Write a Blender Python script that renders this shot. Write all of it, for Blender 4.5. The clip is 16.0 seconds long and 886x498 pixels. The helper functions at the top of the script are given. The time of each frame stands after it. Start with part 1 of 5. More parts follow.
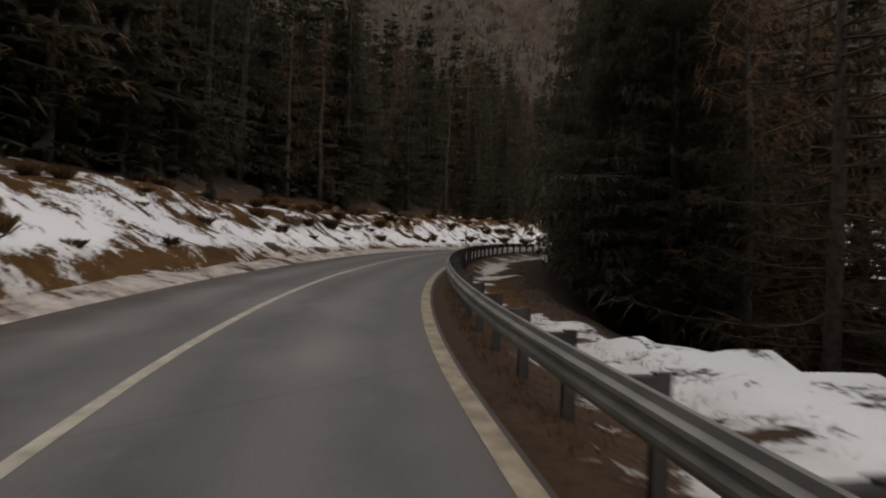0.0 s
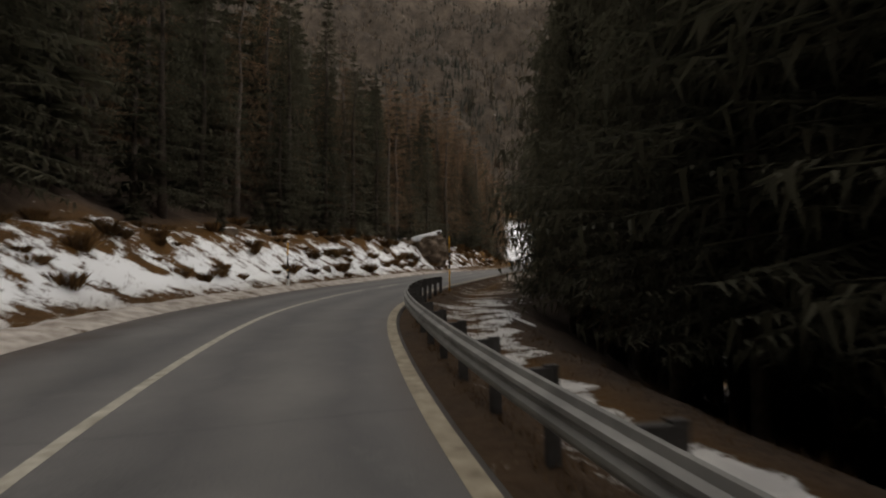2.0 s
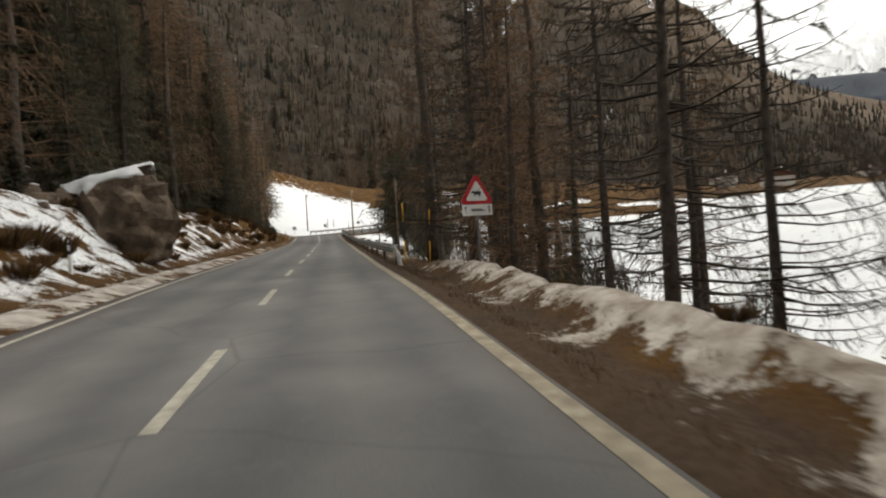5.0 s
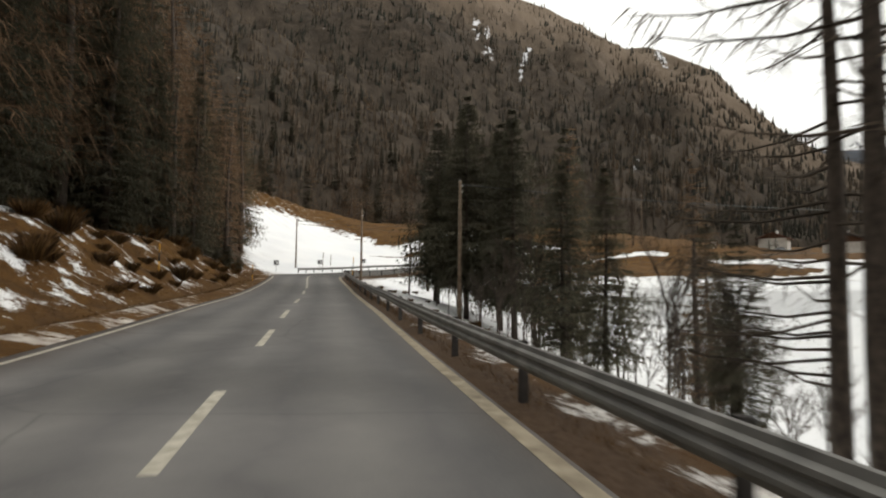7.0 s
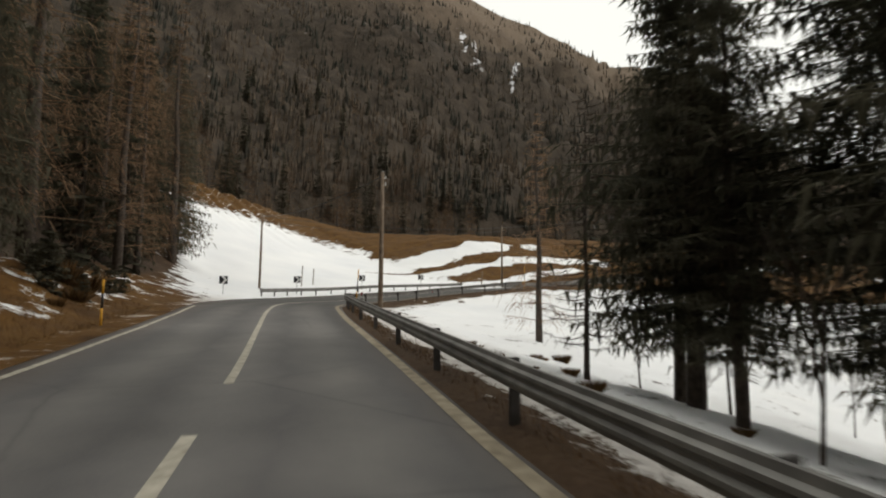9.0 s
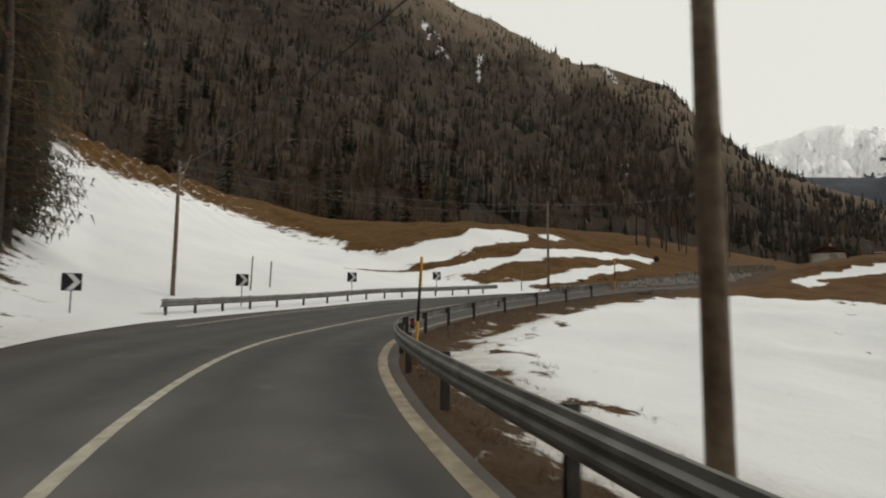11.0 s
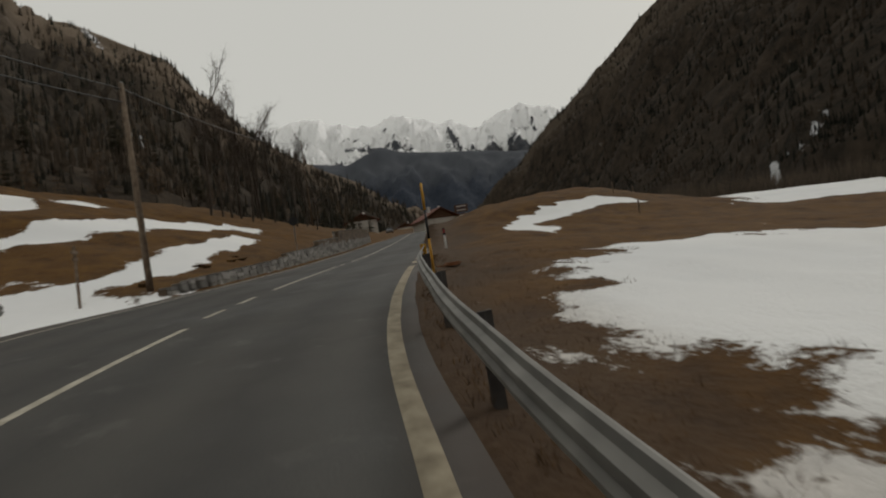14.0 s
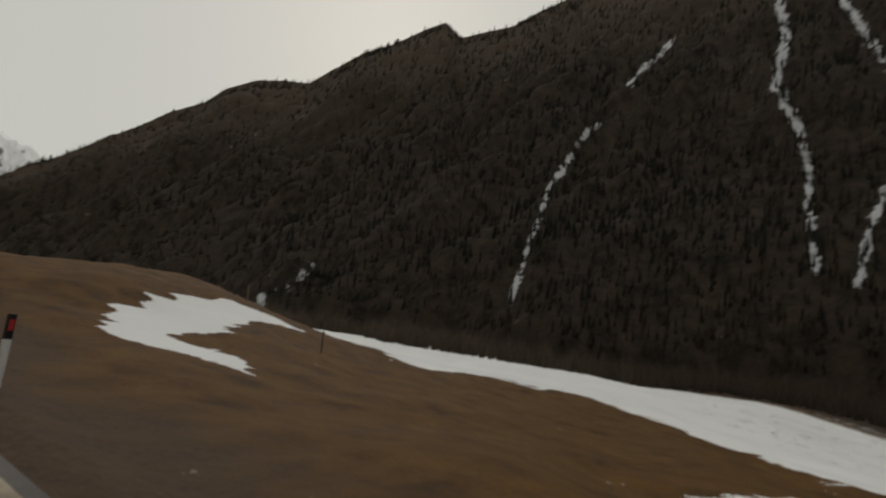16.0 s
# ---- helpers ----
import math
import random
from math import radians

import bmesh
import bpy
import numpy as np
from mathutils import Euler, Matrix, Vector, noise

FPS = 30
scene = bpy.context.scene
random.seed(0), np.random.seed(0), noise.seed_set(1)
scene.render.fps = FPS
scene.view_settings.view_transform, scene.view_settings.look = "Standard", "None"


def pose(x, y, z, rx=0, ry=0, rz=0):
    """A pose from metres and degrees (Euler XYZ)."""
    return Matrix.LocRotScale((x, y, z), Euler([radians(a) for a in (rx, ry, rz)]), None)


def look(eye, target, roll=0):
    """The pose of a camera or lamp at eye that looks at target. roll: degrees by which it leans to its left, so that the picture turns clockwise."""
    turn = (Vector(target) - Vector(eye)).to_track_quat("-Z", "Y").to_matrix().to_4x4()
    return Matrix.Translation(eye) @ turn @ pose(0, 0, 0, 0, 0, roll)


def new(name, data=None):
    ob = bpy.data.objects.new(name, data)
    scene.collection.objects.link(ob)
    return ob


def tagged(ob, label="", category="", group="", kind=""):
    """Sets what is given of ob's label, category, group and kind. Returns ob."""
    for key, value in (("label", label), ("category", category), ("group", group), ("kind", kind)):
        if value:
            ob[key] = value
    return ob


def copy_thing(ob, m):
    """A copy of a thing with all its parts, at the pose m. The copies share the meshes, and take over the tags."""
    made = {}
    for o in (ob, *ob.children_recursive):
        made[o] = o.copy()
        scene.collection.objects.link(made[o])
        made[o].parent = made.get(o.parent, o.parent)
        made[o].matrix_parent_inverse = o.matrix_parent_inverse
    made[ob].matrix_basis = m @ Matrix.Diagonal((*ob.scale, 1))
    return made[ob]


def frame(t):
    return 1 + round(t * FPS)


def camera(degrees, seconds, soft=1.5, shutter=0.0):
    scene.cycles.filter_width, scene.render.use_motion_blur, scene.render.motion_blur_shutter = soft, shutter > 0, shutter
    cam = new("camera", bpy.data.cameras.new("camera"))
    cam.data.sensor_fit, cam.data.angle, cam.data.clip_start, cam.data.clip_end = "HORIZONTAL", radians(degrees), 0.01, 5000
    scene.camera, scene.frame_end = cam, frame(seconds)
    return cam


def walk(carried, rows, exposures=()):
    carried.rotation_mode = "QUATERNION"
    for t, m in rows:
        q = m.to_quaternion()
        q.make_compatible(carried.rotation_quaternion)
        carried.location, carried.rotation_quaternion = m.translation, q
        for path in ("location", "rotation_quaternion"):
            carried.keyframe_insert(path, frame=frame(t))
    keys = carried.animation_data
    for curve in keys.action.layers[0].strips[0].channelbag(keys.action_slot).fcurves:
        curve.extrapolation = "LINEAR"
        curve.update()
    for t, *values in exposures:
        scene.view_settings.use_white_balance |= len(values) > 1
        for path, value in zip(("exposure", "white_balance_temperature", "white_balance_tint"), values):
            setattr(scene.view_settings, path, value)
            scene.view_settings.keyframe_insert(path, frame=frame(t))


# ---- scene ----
# the camera and its way
cam = camera(77.0, 16.0, 2.0, 0.2)
PATH = [
    (0.0, pose(-6.790, -7.104, 3.045, 90.67, -2.18, -4.90)),
    (0.5, pose(-7.274, -1.183, 3.309, 90.46, -0.58, -9.43)),
    (1.0, pose(-7.273, 4.774, 3.575, 90.47, 1.39, -16.68)),
    (1.5, pose(-6.728, 10.799, 3.852, 91.13, 0.42, -20.86)),
    (2.0, pose(-5.707, 16.865, 4.143, 93.13, 0.37, -26.68)),
    (2.5, pose(-4.274, 22.865, 4.440, 93.58, 0.91, -31.99)),
    (3.0, pose(-2.425, 28.659, 4.721, 92.71, 2.32, -38.45)),
    (3.2, pose(-1.500, 30.901, 4.833, 92.23, 2.87, -40.18)),
    (3.7, pose(1.322, 36.174, 5.091, 91.40, 3.70, -43.84)),
    (4.2, pose(5.133, 41.633, 5.351, 90.77, 3.88, -47.47)),
    (4.8, pose(9.493, 47.073, 5.612, 89.75, 3.65, -50.84)),
    (5.3, pose(13.770, 52.297, 5.875, 87.92, 3.39, -53.79)),
    (5.5, pose(15.543, 54.498, 5.988, 87.82, 3.29, -54.80)),
    (5.9, pose(19.262, 58.876, 6.189, 93.08, 2.04, -56.47)),
    (6.0, pose(20.201, 59.992, 6.234, 91.80, 1.25, -57.73)),
    (6.5, pose(25.093, 65.701, 6.455, 93.85, -0.03, -58.84)),
    (7.0, pose(30.210, 71.515, 6.662, 93.72, -0.43, -52.68)),
    (7.5, pose(35.191, 77.282, 6.848, 93.52, -0.21, -51.94)),
    (8.0, pose(39.986, 83.008, 7.079, 95.99, 1.84, -52.35)),
    (8.5, pose(44.681, 88.550, 7.321, 94.90, 0.39, -53.70)),
    (9.0, pose(49.241, 93.875, 7.544, 95.84, -0.47, -54.78)),
    (9.6, pose(54.274, 99.852, 7.897, 97.36, -1.27, -54.78)),
    (10.2, pose(58.921, 105.369, 8.306, 97.72, -1.78, -54.98)),
    (10.8, pose(63.378, 110.457, 8.688, 96.49, -1.12, -57.62)),
    (11.5, pose(68.603, 115.890, 8.985, 92.47, 2.32, -66.74)),
    (12.0, pose(72.557, 119.365, 9.082, 89.42, 5.39, -76.86)),
    (12.5, pose(76.868, 122.016, 9.214, 91.69, 4.35, -83.52)),
    (13.0, pose(81.172, 123.582, 9.329, 92.51, 6.83, -90.64)),
    (13.5, pose(85.480, 124.632, 9.559, 91.04, 8.68, -98.68)),
    (14.0, pose(89.855, 124.809, 9.908, 90.77, 8.53, -106.66)),
    (14.5, pose(94.375, 124.562, 10.318, 93.54, 8.55, -115.26)),
    (15.0, pose(99.058, 123.845, 10.696, 91.08, 3.57, -124.37)),
    (15.5, pose(103.602, 122.638, 11.097, 91.97, 1.47, -139.64)),
    (16.0, pose(108.336, 121.741, 11.436, 100.34, -5.48, -158.71)),
]
EXPOSURES = [(0.0, 0.72, 6350, 19), (0.5, 0.66, 6400, 19), (2.0, 0.8, 6450, 15), (3.0, 1.2, 6450, 13), (5.5, 1.3, 6350, 11), (6.5, 1.22, 6350, 11), (7.5, 1.02, 6380, 11), (8.5, 0.8, 6400, 10), (9.0, 0.9, 6400, 10), (11.5, 0.4, 6450, 9), (12.5, 0.2, 6450, 9), (14.0, 0.0, 6450, 10), (15.0, -0.06, 6460, 10), (16.0, -0.06, 6470, 10)]
walk(cam, PATH, EXPOSURES)

# the road's centre line
ROAD = [
    (-4.43, -48.23, -0.37),
    (-6.93, -26.23, 0.63),
    (-7.86, -16.76, 1.05),
    (-8.78, -7.30, 1.47),
    (-9.33, 0.56, 1.82),
    (-8.97, 8.58, 2.17),
    (-7.74, 16.64, 2.54),
    (-5.82, 24.58, 2.93),
    (-3.00, 32.27, 3.29),
    (1.19, 39.17, 3.62),
    (6.24, 45.57, 3.92),
    (11.82, 52.09, 4.25),
    (17.88, 59.10, 4.60),
    (24.17, 66.51, 4.89),
    (30.78, 74.07, 5.15),
    (37.18, 81.49, 5.41),
    (43.39, 88.71, 5.73),
    (49.37, 95.54, 6.03),
    (54.76, 101.87, 6.43),
    (59.60, 107.82, 6.87),
    (64.20, 113.42, 7.25),
    (68.96, 118.66, 7.46),
    (74.50, 123.26, 7.60),
    (80.36, 126.28, 7.76),
    (86.58, 128.00, 8.08),
    (92.74, 127.97, 8.58),
    (99.21, 126.99, 9.09),
    (105.38, 125.12, 9.60),
    (111.29, 123.12, 9.99),
    (125.74, 118.86, 10.69),
    (149.83, 112.18, 12.09),
    (183.56, 102.83, 14.19),
    (226.93, 90.80, 16.99),
    (284.74, 74.77, 19.49),
]

# ---- light ----
world = bpy.data.worlds.new("world")
scene.world = world
world.use_nodes = True
wn, wl = world.node_tree.nodes, world.node_tree.links
wn.clear()
w_out = wn.new("ShaderNodeOutputWorld")
w_sky = wn.new("ShaderNodeTexSky")
w_sky.sky_type = "NISHITA"
w_sky.sun_disc = False
w_sky.sun_elevation = radians(32)
w_sky.sun_rotation = radians(150)
w_sky.dust_density = 4.0
w_bg1 = wn.new("ShaderNodeBackground")
w_bg1.inputs["Strength"].default_value = 0.003
w_bg2 = wn.new("ShaderNodeBackground")
w_bg2.inputs["Color"].default_value = (1.0, 0.985, 0.90, 1)
w_bg2.inputs["Strength"].default_value = 0.54
w_add = wn.new("ShaderNodeAddShader")
wl.new(w_sky.outputs[0], w_bg1.inputs["Color"])
wl.new(w_bg1.outputs[0], w_add.inputs[0])
wl.new(w_bg2.outputs[0], w_add.inputs[1])
wl.new(w_add.outputs[0], w_out.inputs["Surface"])

sun_data = bpy.data.lights.new("sun", "SUN")
sun_data.energy = 0.9
sun_data.angle = radians(14)
sun_data.color = (1.0, 0.96, 0.9)
sun = new("sun", sun_data)
_a, _e = radians(150), radians(32)
sun.matrix_world = look((math.sin(_a) * math.cos(_e) * 50, math.cos(_a) * math.cos(_e) * 50, math.sin(_e) * 50), (0, 0, 0))


# ---- materials ----
class Mat:
    """A small builder of node materials."""

    def __init__(self, name, rough=0.8, metal=0.0, spec=0.3):
        self.m = bpy.data.materials.new(name)
        self.m.use_nodes = True
        self.t = self.m.node_tree
        self.b = self.t.nodes["Principled BSDF"]
        self.b.inputs["Roughness"].default_value = rough
        self.b.inputs["Metallic"].default_value = metal
        self.b.inputs["Specular IOR Level"].default_value = spec
        self.geo = self.t.nodes.new("ShaderNodeNewGeometry")

    def link(self, a, b):
        self.t.links.new(a, b)

    def noise(self, scale, detail=4, stretch=None, rough=0.55):
        n = self.t.nodes.new("ShaderNodeTexNoise")
        n.inputs["Scale"].default_value = scale
        n.inputs["Detail"].default_value = detail
        n.inputs["Roughness"].default_value = rough
        src = self.geo.outputs["Position"]
        if stretch:
            mp = self.t.nodes.new("ShaderNodeMapping")
            mp.inputs["Scale"].default_value = stretch
            self.link(src, mp.inputs["Vector"])
            src = mp.outputs[0]
        self.link(src, n.inputs["Vector"])
        return n.outputs["Fac"]

    def ramp(self, src, stops):
        r = self.t.nodes.new("ShaderNodeValToRGB")
        while len(r.color_ramp.elements) < len(stops):
            r.color_ramp.elements.new(0.5)
        for e, (p, c) in zip(r.color_ramp.elements, stops):
            e.position = p
            e.color = (*c, 1) if len(c) == 3 else c
        self.link(src, r.inputs[0])
        return r.outputs[0]

    def math(self, op, a, b):
        n = self.t.nodes.new("ShaderNodeMath")
        n.operation = op
        for k, q in enumerate((a, b)):
            if isinstance(q, (int, float)):
                n.inputs[k].default_value = q
            else:
                self.link(q, n.inputs[k])
        return n.outputs[0]

    def mix(self, fac, a, b, mode="MIX"):
        n = self.t.nodes.new("ShaderNodeMix")
        n.data_type = "RGBA"
        n.blend_type = mode
        for k, q in ((0, fac), (6, a), (7, b)):
            if isinstance(q, (int, float)):
                n.inputs[k].default_value = q
            elif isinstance(q, tuple):
                n.inputs[k].default_value = (*q, 1)
            else:
                self.link(q, n.inputs[k])
        return n.outputs[2]

    def attr(self, name):
        n = self.t.nodes.new("ShaderNodeAttribute")
        n.attribute_name = name
        return n.outputs["Fac"]

    def color(self, src):
        if isinstance(src, tuple):
            self.b.inputs["Base Color"].default_value = (*src, 1)
        else:
            self.link(src, self.b.inputs["Base Color"])
        return self

    def rough(self, src):
        self.link(src, self.b.inputs["Roughness"])
        return self

    def bump(self, src, strength=0.4, dist=0.02):
        n = self.t.nodes.new("ShaderNodeBump")
        n.inputs["Strength"].default_value = strength
        n.inputs["Distance"].default_value = dist
        self.link(src, n.inputs["Height"])
        self.link(n.outputs[0], self.b.inputs["Normal"])
        return self


def plain(name, c1, c2, scale=3.0, rough=0.7, metal=0.0, bump=0.15, dist=0.01, spec=0.3, island=False):
    m = Mat(name, rough, metal, spec)
    src = m.noise(scale, 5)
    col = m.ramp(src, [(0.3, c1), (0.7, c2)])
    if island:
        isl = m.ramp(m.geo.outputs["Random Per Island"], [(0.0, (0.62, 0.62, 0.62)), (1.0, (1.3, 1.3, 1.3))])
        col = m.mix(1.0, col, isl, "MULTIPLY")
    m.color(col).bump(m.noise(scale * 7, 4), bump, dist)
    return m.m


def make_asphalt():
    m = Mat("asphalt", 0.75, 0, 0.35)
    lane = m.attr("lane")
    patches = m.noise(0.35, 5)
    grain = m.noise(55, 3)
    streak = m.noise(0.9, 4, (1, 1, 0.2))
    col = m.ramp(patches, [(0.3, (0.068, 0.067, 0.066)), (0.52, (0.108, 0.106, 0.104)), (0.75, (0.165, 0.161, 0.156))])
    col = m.mix(m.ramp(grain, [(0.35, (0, 0, 0)), (0.7, (0.5, 0.5, 0.5))]), col, (0.15, 0.145, 0.135))
    col = m.mix(1.0, col, m.ramp(m.attr("paving"), [(0.0, (1.1, 1.09, 1.09)), (0.8, (0.53, 0.52, 0.5)), (1.0, (0.37, 0.36, 0.35))]), "MULTIPLY")
    worn = m.ramp(m.math("ADD", lane, m.math("MULTIPLY", m.math("SUBTRACT", streak, 0.5), 0.7)), [(0.05, (1.22, 1.2, 1.16)), (0.5, (0.84, 0.83, 0.83)), (0.95, (1.25, 1.23, 1.2))])
    col = m.mix(1.0, col, worn, "MULTIPLY")
    # sealed cracks and pale scuffs
    crack = m.t.nodes.new("ShaderNodeTexVoronoi")
    crack.feature = "DISTANCE_TO_EDGE"
    crack.inputs["Scale"].default_value = 0.16
    warp = m.mix(0.35, m.geo.outputs["Position"], m.noise(0.6, 3), "ADD")
    m.link(warp, crack.inputs["Vector"])
    col = m.mix(m.ramp(crack.outputs["Distance"], [(0.0, (0.34, 0.34, 0.34)), (0.005, (0, 0, 0))]), col, (0.045, 0.043, 0.042))
    col = m.mix(m.ramp(m.noise(0.55, 6, (1.6, 1.6, 1), 0.7), [(0.58, (0, 0, 0)), (0.74, (0.4, 0.4, 0.4))]), col, (0.2, 0.19, 0.175))
    dirt = m.math("MULTIPLY", m.attr("dirt"), m.ramp(streak, [(0.3, (0.3, 0.3, 0.3)), (0.65, (1, 1, 1))]))
    col = m.mix(dirt, col, (0.075, 0.055, 0.042))
    m.color(col).rough(m.ramp(patches, [(0.3, (0.55, 0.55, 0.55)), (0.7, (0.85, 0.85, 0.85))]))
    m.bump(grain, 0.35, 0.006)
    return m.m


def make_ground():
    m = Mat("snowy_ground", 0.9, 0, 0.2)
    big = m.noise(0.11, 5)
    mid = m.noise(0.8, 6, None, 0.62)
    fine = m.noise(9, 5, None, 0.65)
    grass = m.ramp(mid, [(0.28, (0.040, 0.018, 0.004)), (0.5, (0.108, 0.050, 0.008)), (0.72, (0.162, 0.082, 0.015))])
    grass = m.mix(m.ramp(fine, [(0.35, (0, 0, 0)), (0.7, (0.7, 0.7, 0.7))]), grass, (0.062, 0.033, 0.011))
    soil = m.ramp(fine, [(0.3, (0.028, 0.02, 0.015)), (0.7, (0.085, 0.058, 0.04))])
    base = m.mix(m.attr("soil"), grass, soil)
    dirty = m.ramp(m.noise(2.2, 5), [(0.32, (0.2, 0.155, 0.115)), (0.68, (0.56, 0.5, 0.43))])
    white = m.ramp(big, [(0.3, (0.78, 0.79, 0.8)), (0.7, (0.88, 0.88, 0.87))])
    snow = m.mix(m.attr("grime"), white, dirty)
    a = m.math("MULTIPLY", m.math("SUBTRACT", mid, 0.5), 1.1)
    b = m.math("MULTIPLY", m.math("SUBTRACT", fine, 0.5), 0.5)
    rills = m.noise(1.0, 4, (0.45, 1.5, 1.0), 0.6)
    c = m.math("MULTIPLY", m.math("SUBTRACT", rills, 0.5), 0.8)
    cover = m.math("ADD", m.math("ADD", m.math("ADD", m.attr("snow"), c), a), b)
    mask = m.ramp(cover, [(0.46, (0, 0, 0)), (0.56, (1, 1, 1))])
    m.color(m.mix(mask, base, snow))
    m.bump(m.math("ADD", m.math("MULTIPLY", mask, 0.6), m.math("ADD", mid, m.math("MULTIPLY", fine, 0.4))), 0.6, 0.12)
    return m.m


def make_leaf(name, dark, light):
    m = Mat(name, 0.75, 0, 0.2)
    inf = m.t.nodes.new("ShaderNodeObjectInfo")
    col = m.ramp(m.geo.outputs["Random Per Island"], [(0.0, dark), (1.0, light)])
    tint = m.ramp(inf.outputs["Random"], [(0.0, (0.65, 0.65, 0.6)), (1.0, (1.25, 1.2, 1.15))])
    tinted = m.mix(1.0, col, tint, "MULTIPLY")
    m.color(tinted)
    thin = m.t.nodes.new("ShaderNodeBsdfTranslucent")
    both = m.t.nodes.new("ShaderNodeMixShader")
    both.inputs[0].default_value = 0.4
    m.link(tinted, thin.inputs["Color"])
    m.link(m.b.outputs[0], both.inputs[1])
    m.link(thin.outputs[0], both.inputs[2])
    m.link(both.outputs[0], m.t.nodes["Material Output"].inputs["Surface"])
    return m.m


def make_stand(name, spruce_dark, spruce_light, larch_dark, larch_light):
    """Far woods in which stands of dark spruce and of bare brown larch alternate."""
    m = Mat(name, 0.85, 0, 0.1)
    isl = m.geo.outputs["Random Per Island"]
    stand = m.math("ADD", m.noise(0.014, 4, (1, 1, 1.3), 0.6), m.math("MULTIPLY", m.math("SUBTRACT", isl, 0.5), 0.16))
    pick = m.ramp(stand, [(0.44, (0, 0, 0)), (0.58, (1, 1, 1))])
    col = m.mix(pick, m.ramp(isl, [(0.0, spruce_dark), (1.0, spruce_light)]), m.ramp(isl, [(0.0, larch_dark), (1.0, larch_light)]))
    m.color(m.mix(0.5, col, m.ramp(m.noise(0.5, 3), [(0.3, (0.55, 0.55, 0.55)), (0.7, (1.3, 1.3, 1.3))]), "MULTIPLY"))
    return m.m


def make_mountain(name, wood_dark, wood_light, bare, snow_amount, snow_line):
    m = Mat(name, 0.95, 0, 0.1)
    up = m.noise(0.012, 6, (1, 1, 0.35), 0.6)
    fine = m.noise(0.11, 6, (1, 1, 0.5), 0.65)
    gully = m.noise(0.02, 5, (1.6, 1.6, 0.16), 0.6)
    col = m.ramp(fine, [(0.3, wood_dark), (0.7, wood_light)])
    col = m.mix(m.ramp(m.math("ADD", m.math("MULTIPLY", m.attr("height"), 0.8), m.math("MULTIPLY", up, 0.5)), [(0.62, (0, 0, 0)), (0.85, (0.85, 0.85, 0.85))]), col, bare)
    s = m.ramp(m.math("ADD", m.math("MULTIPLY", gully, 1.0), m.math("MULTIPLY", m.attr("height"), snow_line)), [(snow_amount, (0, 0, 0)), (snow_amount + 0.035, (1, 1, 1))])
    col = m.mix(s, col, (0.75, 0.76, 0.78))
    g = m.math("ADD", m.attr("gully"), m.math("MULTIPLY", m.math("SUBTRACT", fine, 0.5), 2.8))
    col = m.mix(m.ramp(g, [(0.56, (0, 0, 0)), (0.8, (0.75, 0.75, 0.75))]), col, (0.72, 0.73, 0.76))
    m.color(col).bump(m.math("ADD", fine, up), 0.8, 3.0)
    return m.m


M_ASPHALT = make_asphalt()
M_GROUND = make_ground()
M_LINE = plain("worn_white_paint", (0.3, 0.27, 0.21), (0.56, 0.52, 0.43), 5.0, 0.7)
M_EDGE = plain("dusty_edge_paint", (0.2, 0.165, 0.115), (0.42, 0.36, 0.26), 4.0, 0.75)
M_SPRUCE = make_leaf("spruce_needles", (0.070, 0.068, 0.048), (0.12, 0.114, 0.08))
M_LARCH = make_leaf("bare_larch_twigs", (0.135, 0.09, 0.058), (0.315, 0.212, 0.134))
M_BRANCH = make_leaf("bare_branches", (0.05, 0.04, 0.031), (0.13, 0.105, 0.082))
M_BARK = plain("bark", (0.04, 0.031, 0.025), (0.12, 0.095, 0.075), 6.0, 0.95, 0, 0.8, 0.03)
M_STEEL = plain("weathered_galvanized_steel", (0.14, 0.135, 0.125), (0.27, 0.26, 0.24), 2.5, 0.55, 0.35, 0.1)
M_POST = plain("dull_steel_post", (0.05, 0.045, 0.042), (0.105, 0.098, 0.092), 4.0, 0.65, 0.2, 0.1)
M_POLEWOOD = plain("grey_weathered_wood", (0.12, 0.085, 0.06), (0.25, 0.19, 0.135), 5.0, 0.85, 0, 0.4)
M_YELLOW = plain("yellow_pole_paint", (0.5, 0.24, 0.015), (0.66, 0.36, 0.03), 6.0, 0.55)
M_BLACK = plain("black_paint", (0.012, 0.012, 0.014), (0.03, 0.03, 0.032), 6.0, 0.5)
M_WHITE = plain("white_sign_paint", (0.62, 0.62, 0.6), (0.78, 0.78, 0.76), 4.0, 0.5)
M_RED = plain("red_sign_paint", (0.4, 0.02, 0.025), (0.55, 0.035, 0.04), 4.0, 0.5)
M_GREYBACK = plain("grey_sign_back", (0.16, 0.16, 0.17), (0.26, 0.26, 0.27), 4.0, 0.55, 0.3)
M_ROCK = plain("lichen_rock", (0.055, 0.039, 0.027), (0.21, 0.158, 0.112), 1.4, 0.9, 0, 0.9, 0.08)
M_SNOW = plain("old_snow", (0.74, 0.75, 0.77), (0.87, 0.87, 0.87), 1.2, 0.85, 0, 0.5, 0.04)
M_STONE = plain("grey_wall_stone", (0.19, 0.18, 0.165), (0.36, 0.345, 0.32), 2.0, 0.9, 0, 0.6, 0.02, 0.3, True)
M_PLASTER = plain("pale_plaster", (0.5, 0.47, 0.42), (0.66, 0.63, 0.58), 0.8, 0.9)
M_ROOF = plain("dark_brown_roof", (0.12, 0.05, 0.035), (0.2, 0.085, 0.06), 2.0, 0.85)
M_TIMBER = plain("brown_timber", (0.07, 0.035, 0.02), (0.15, 0.08, 0.045), 3.0, 0.8)
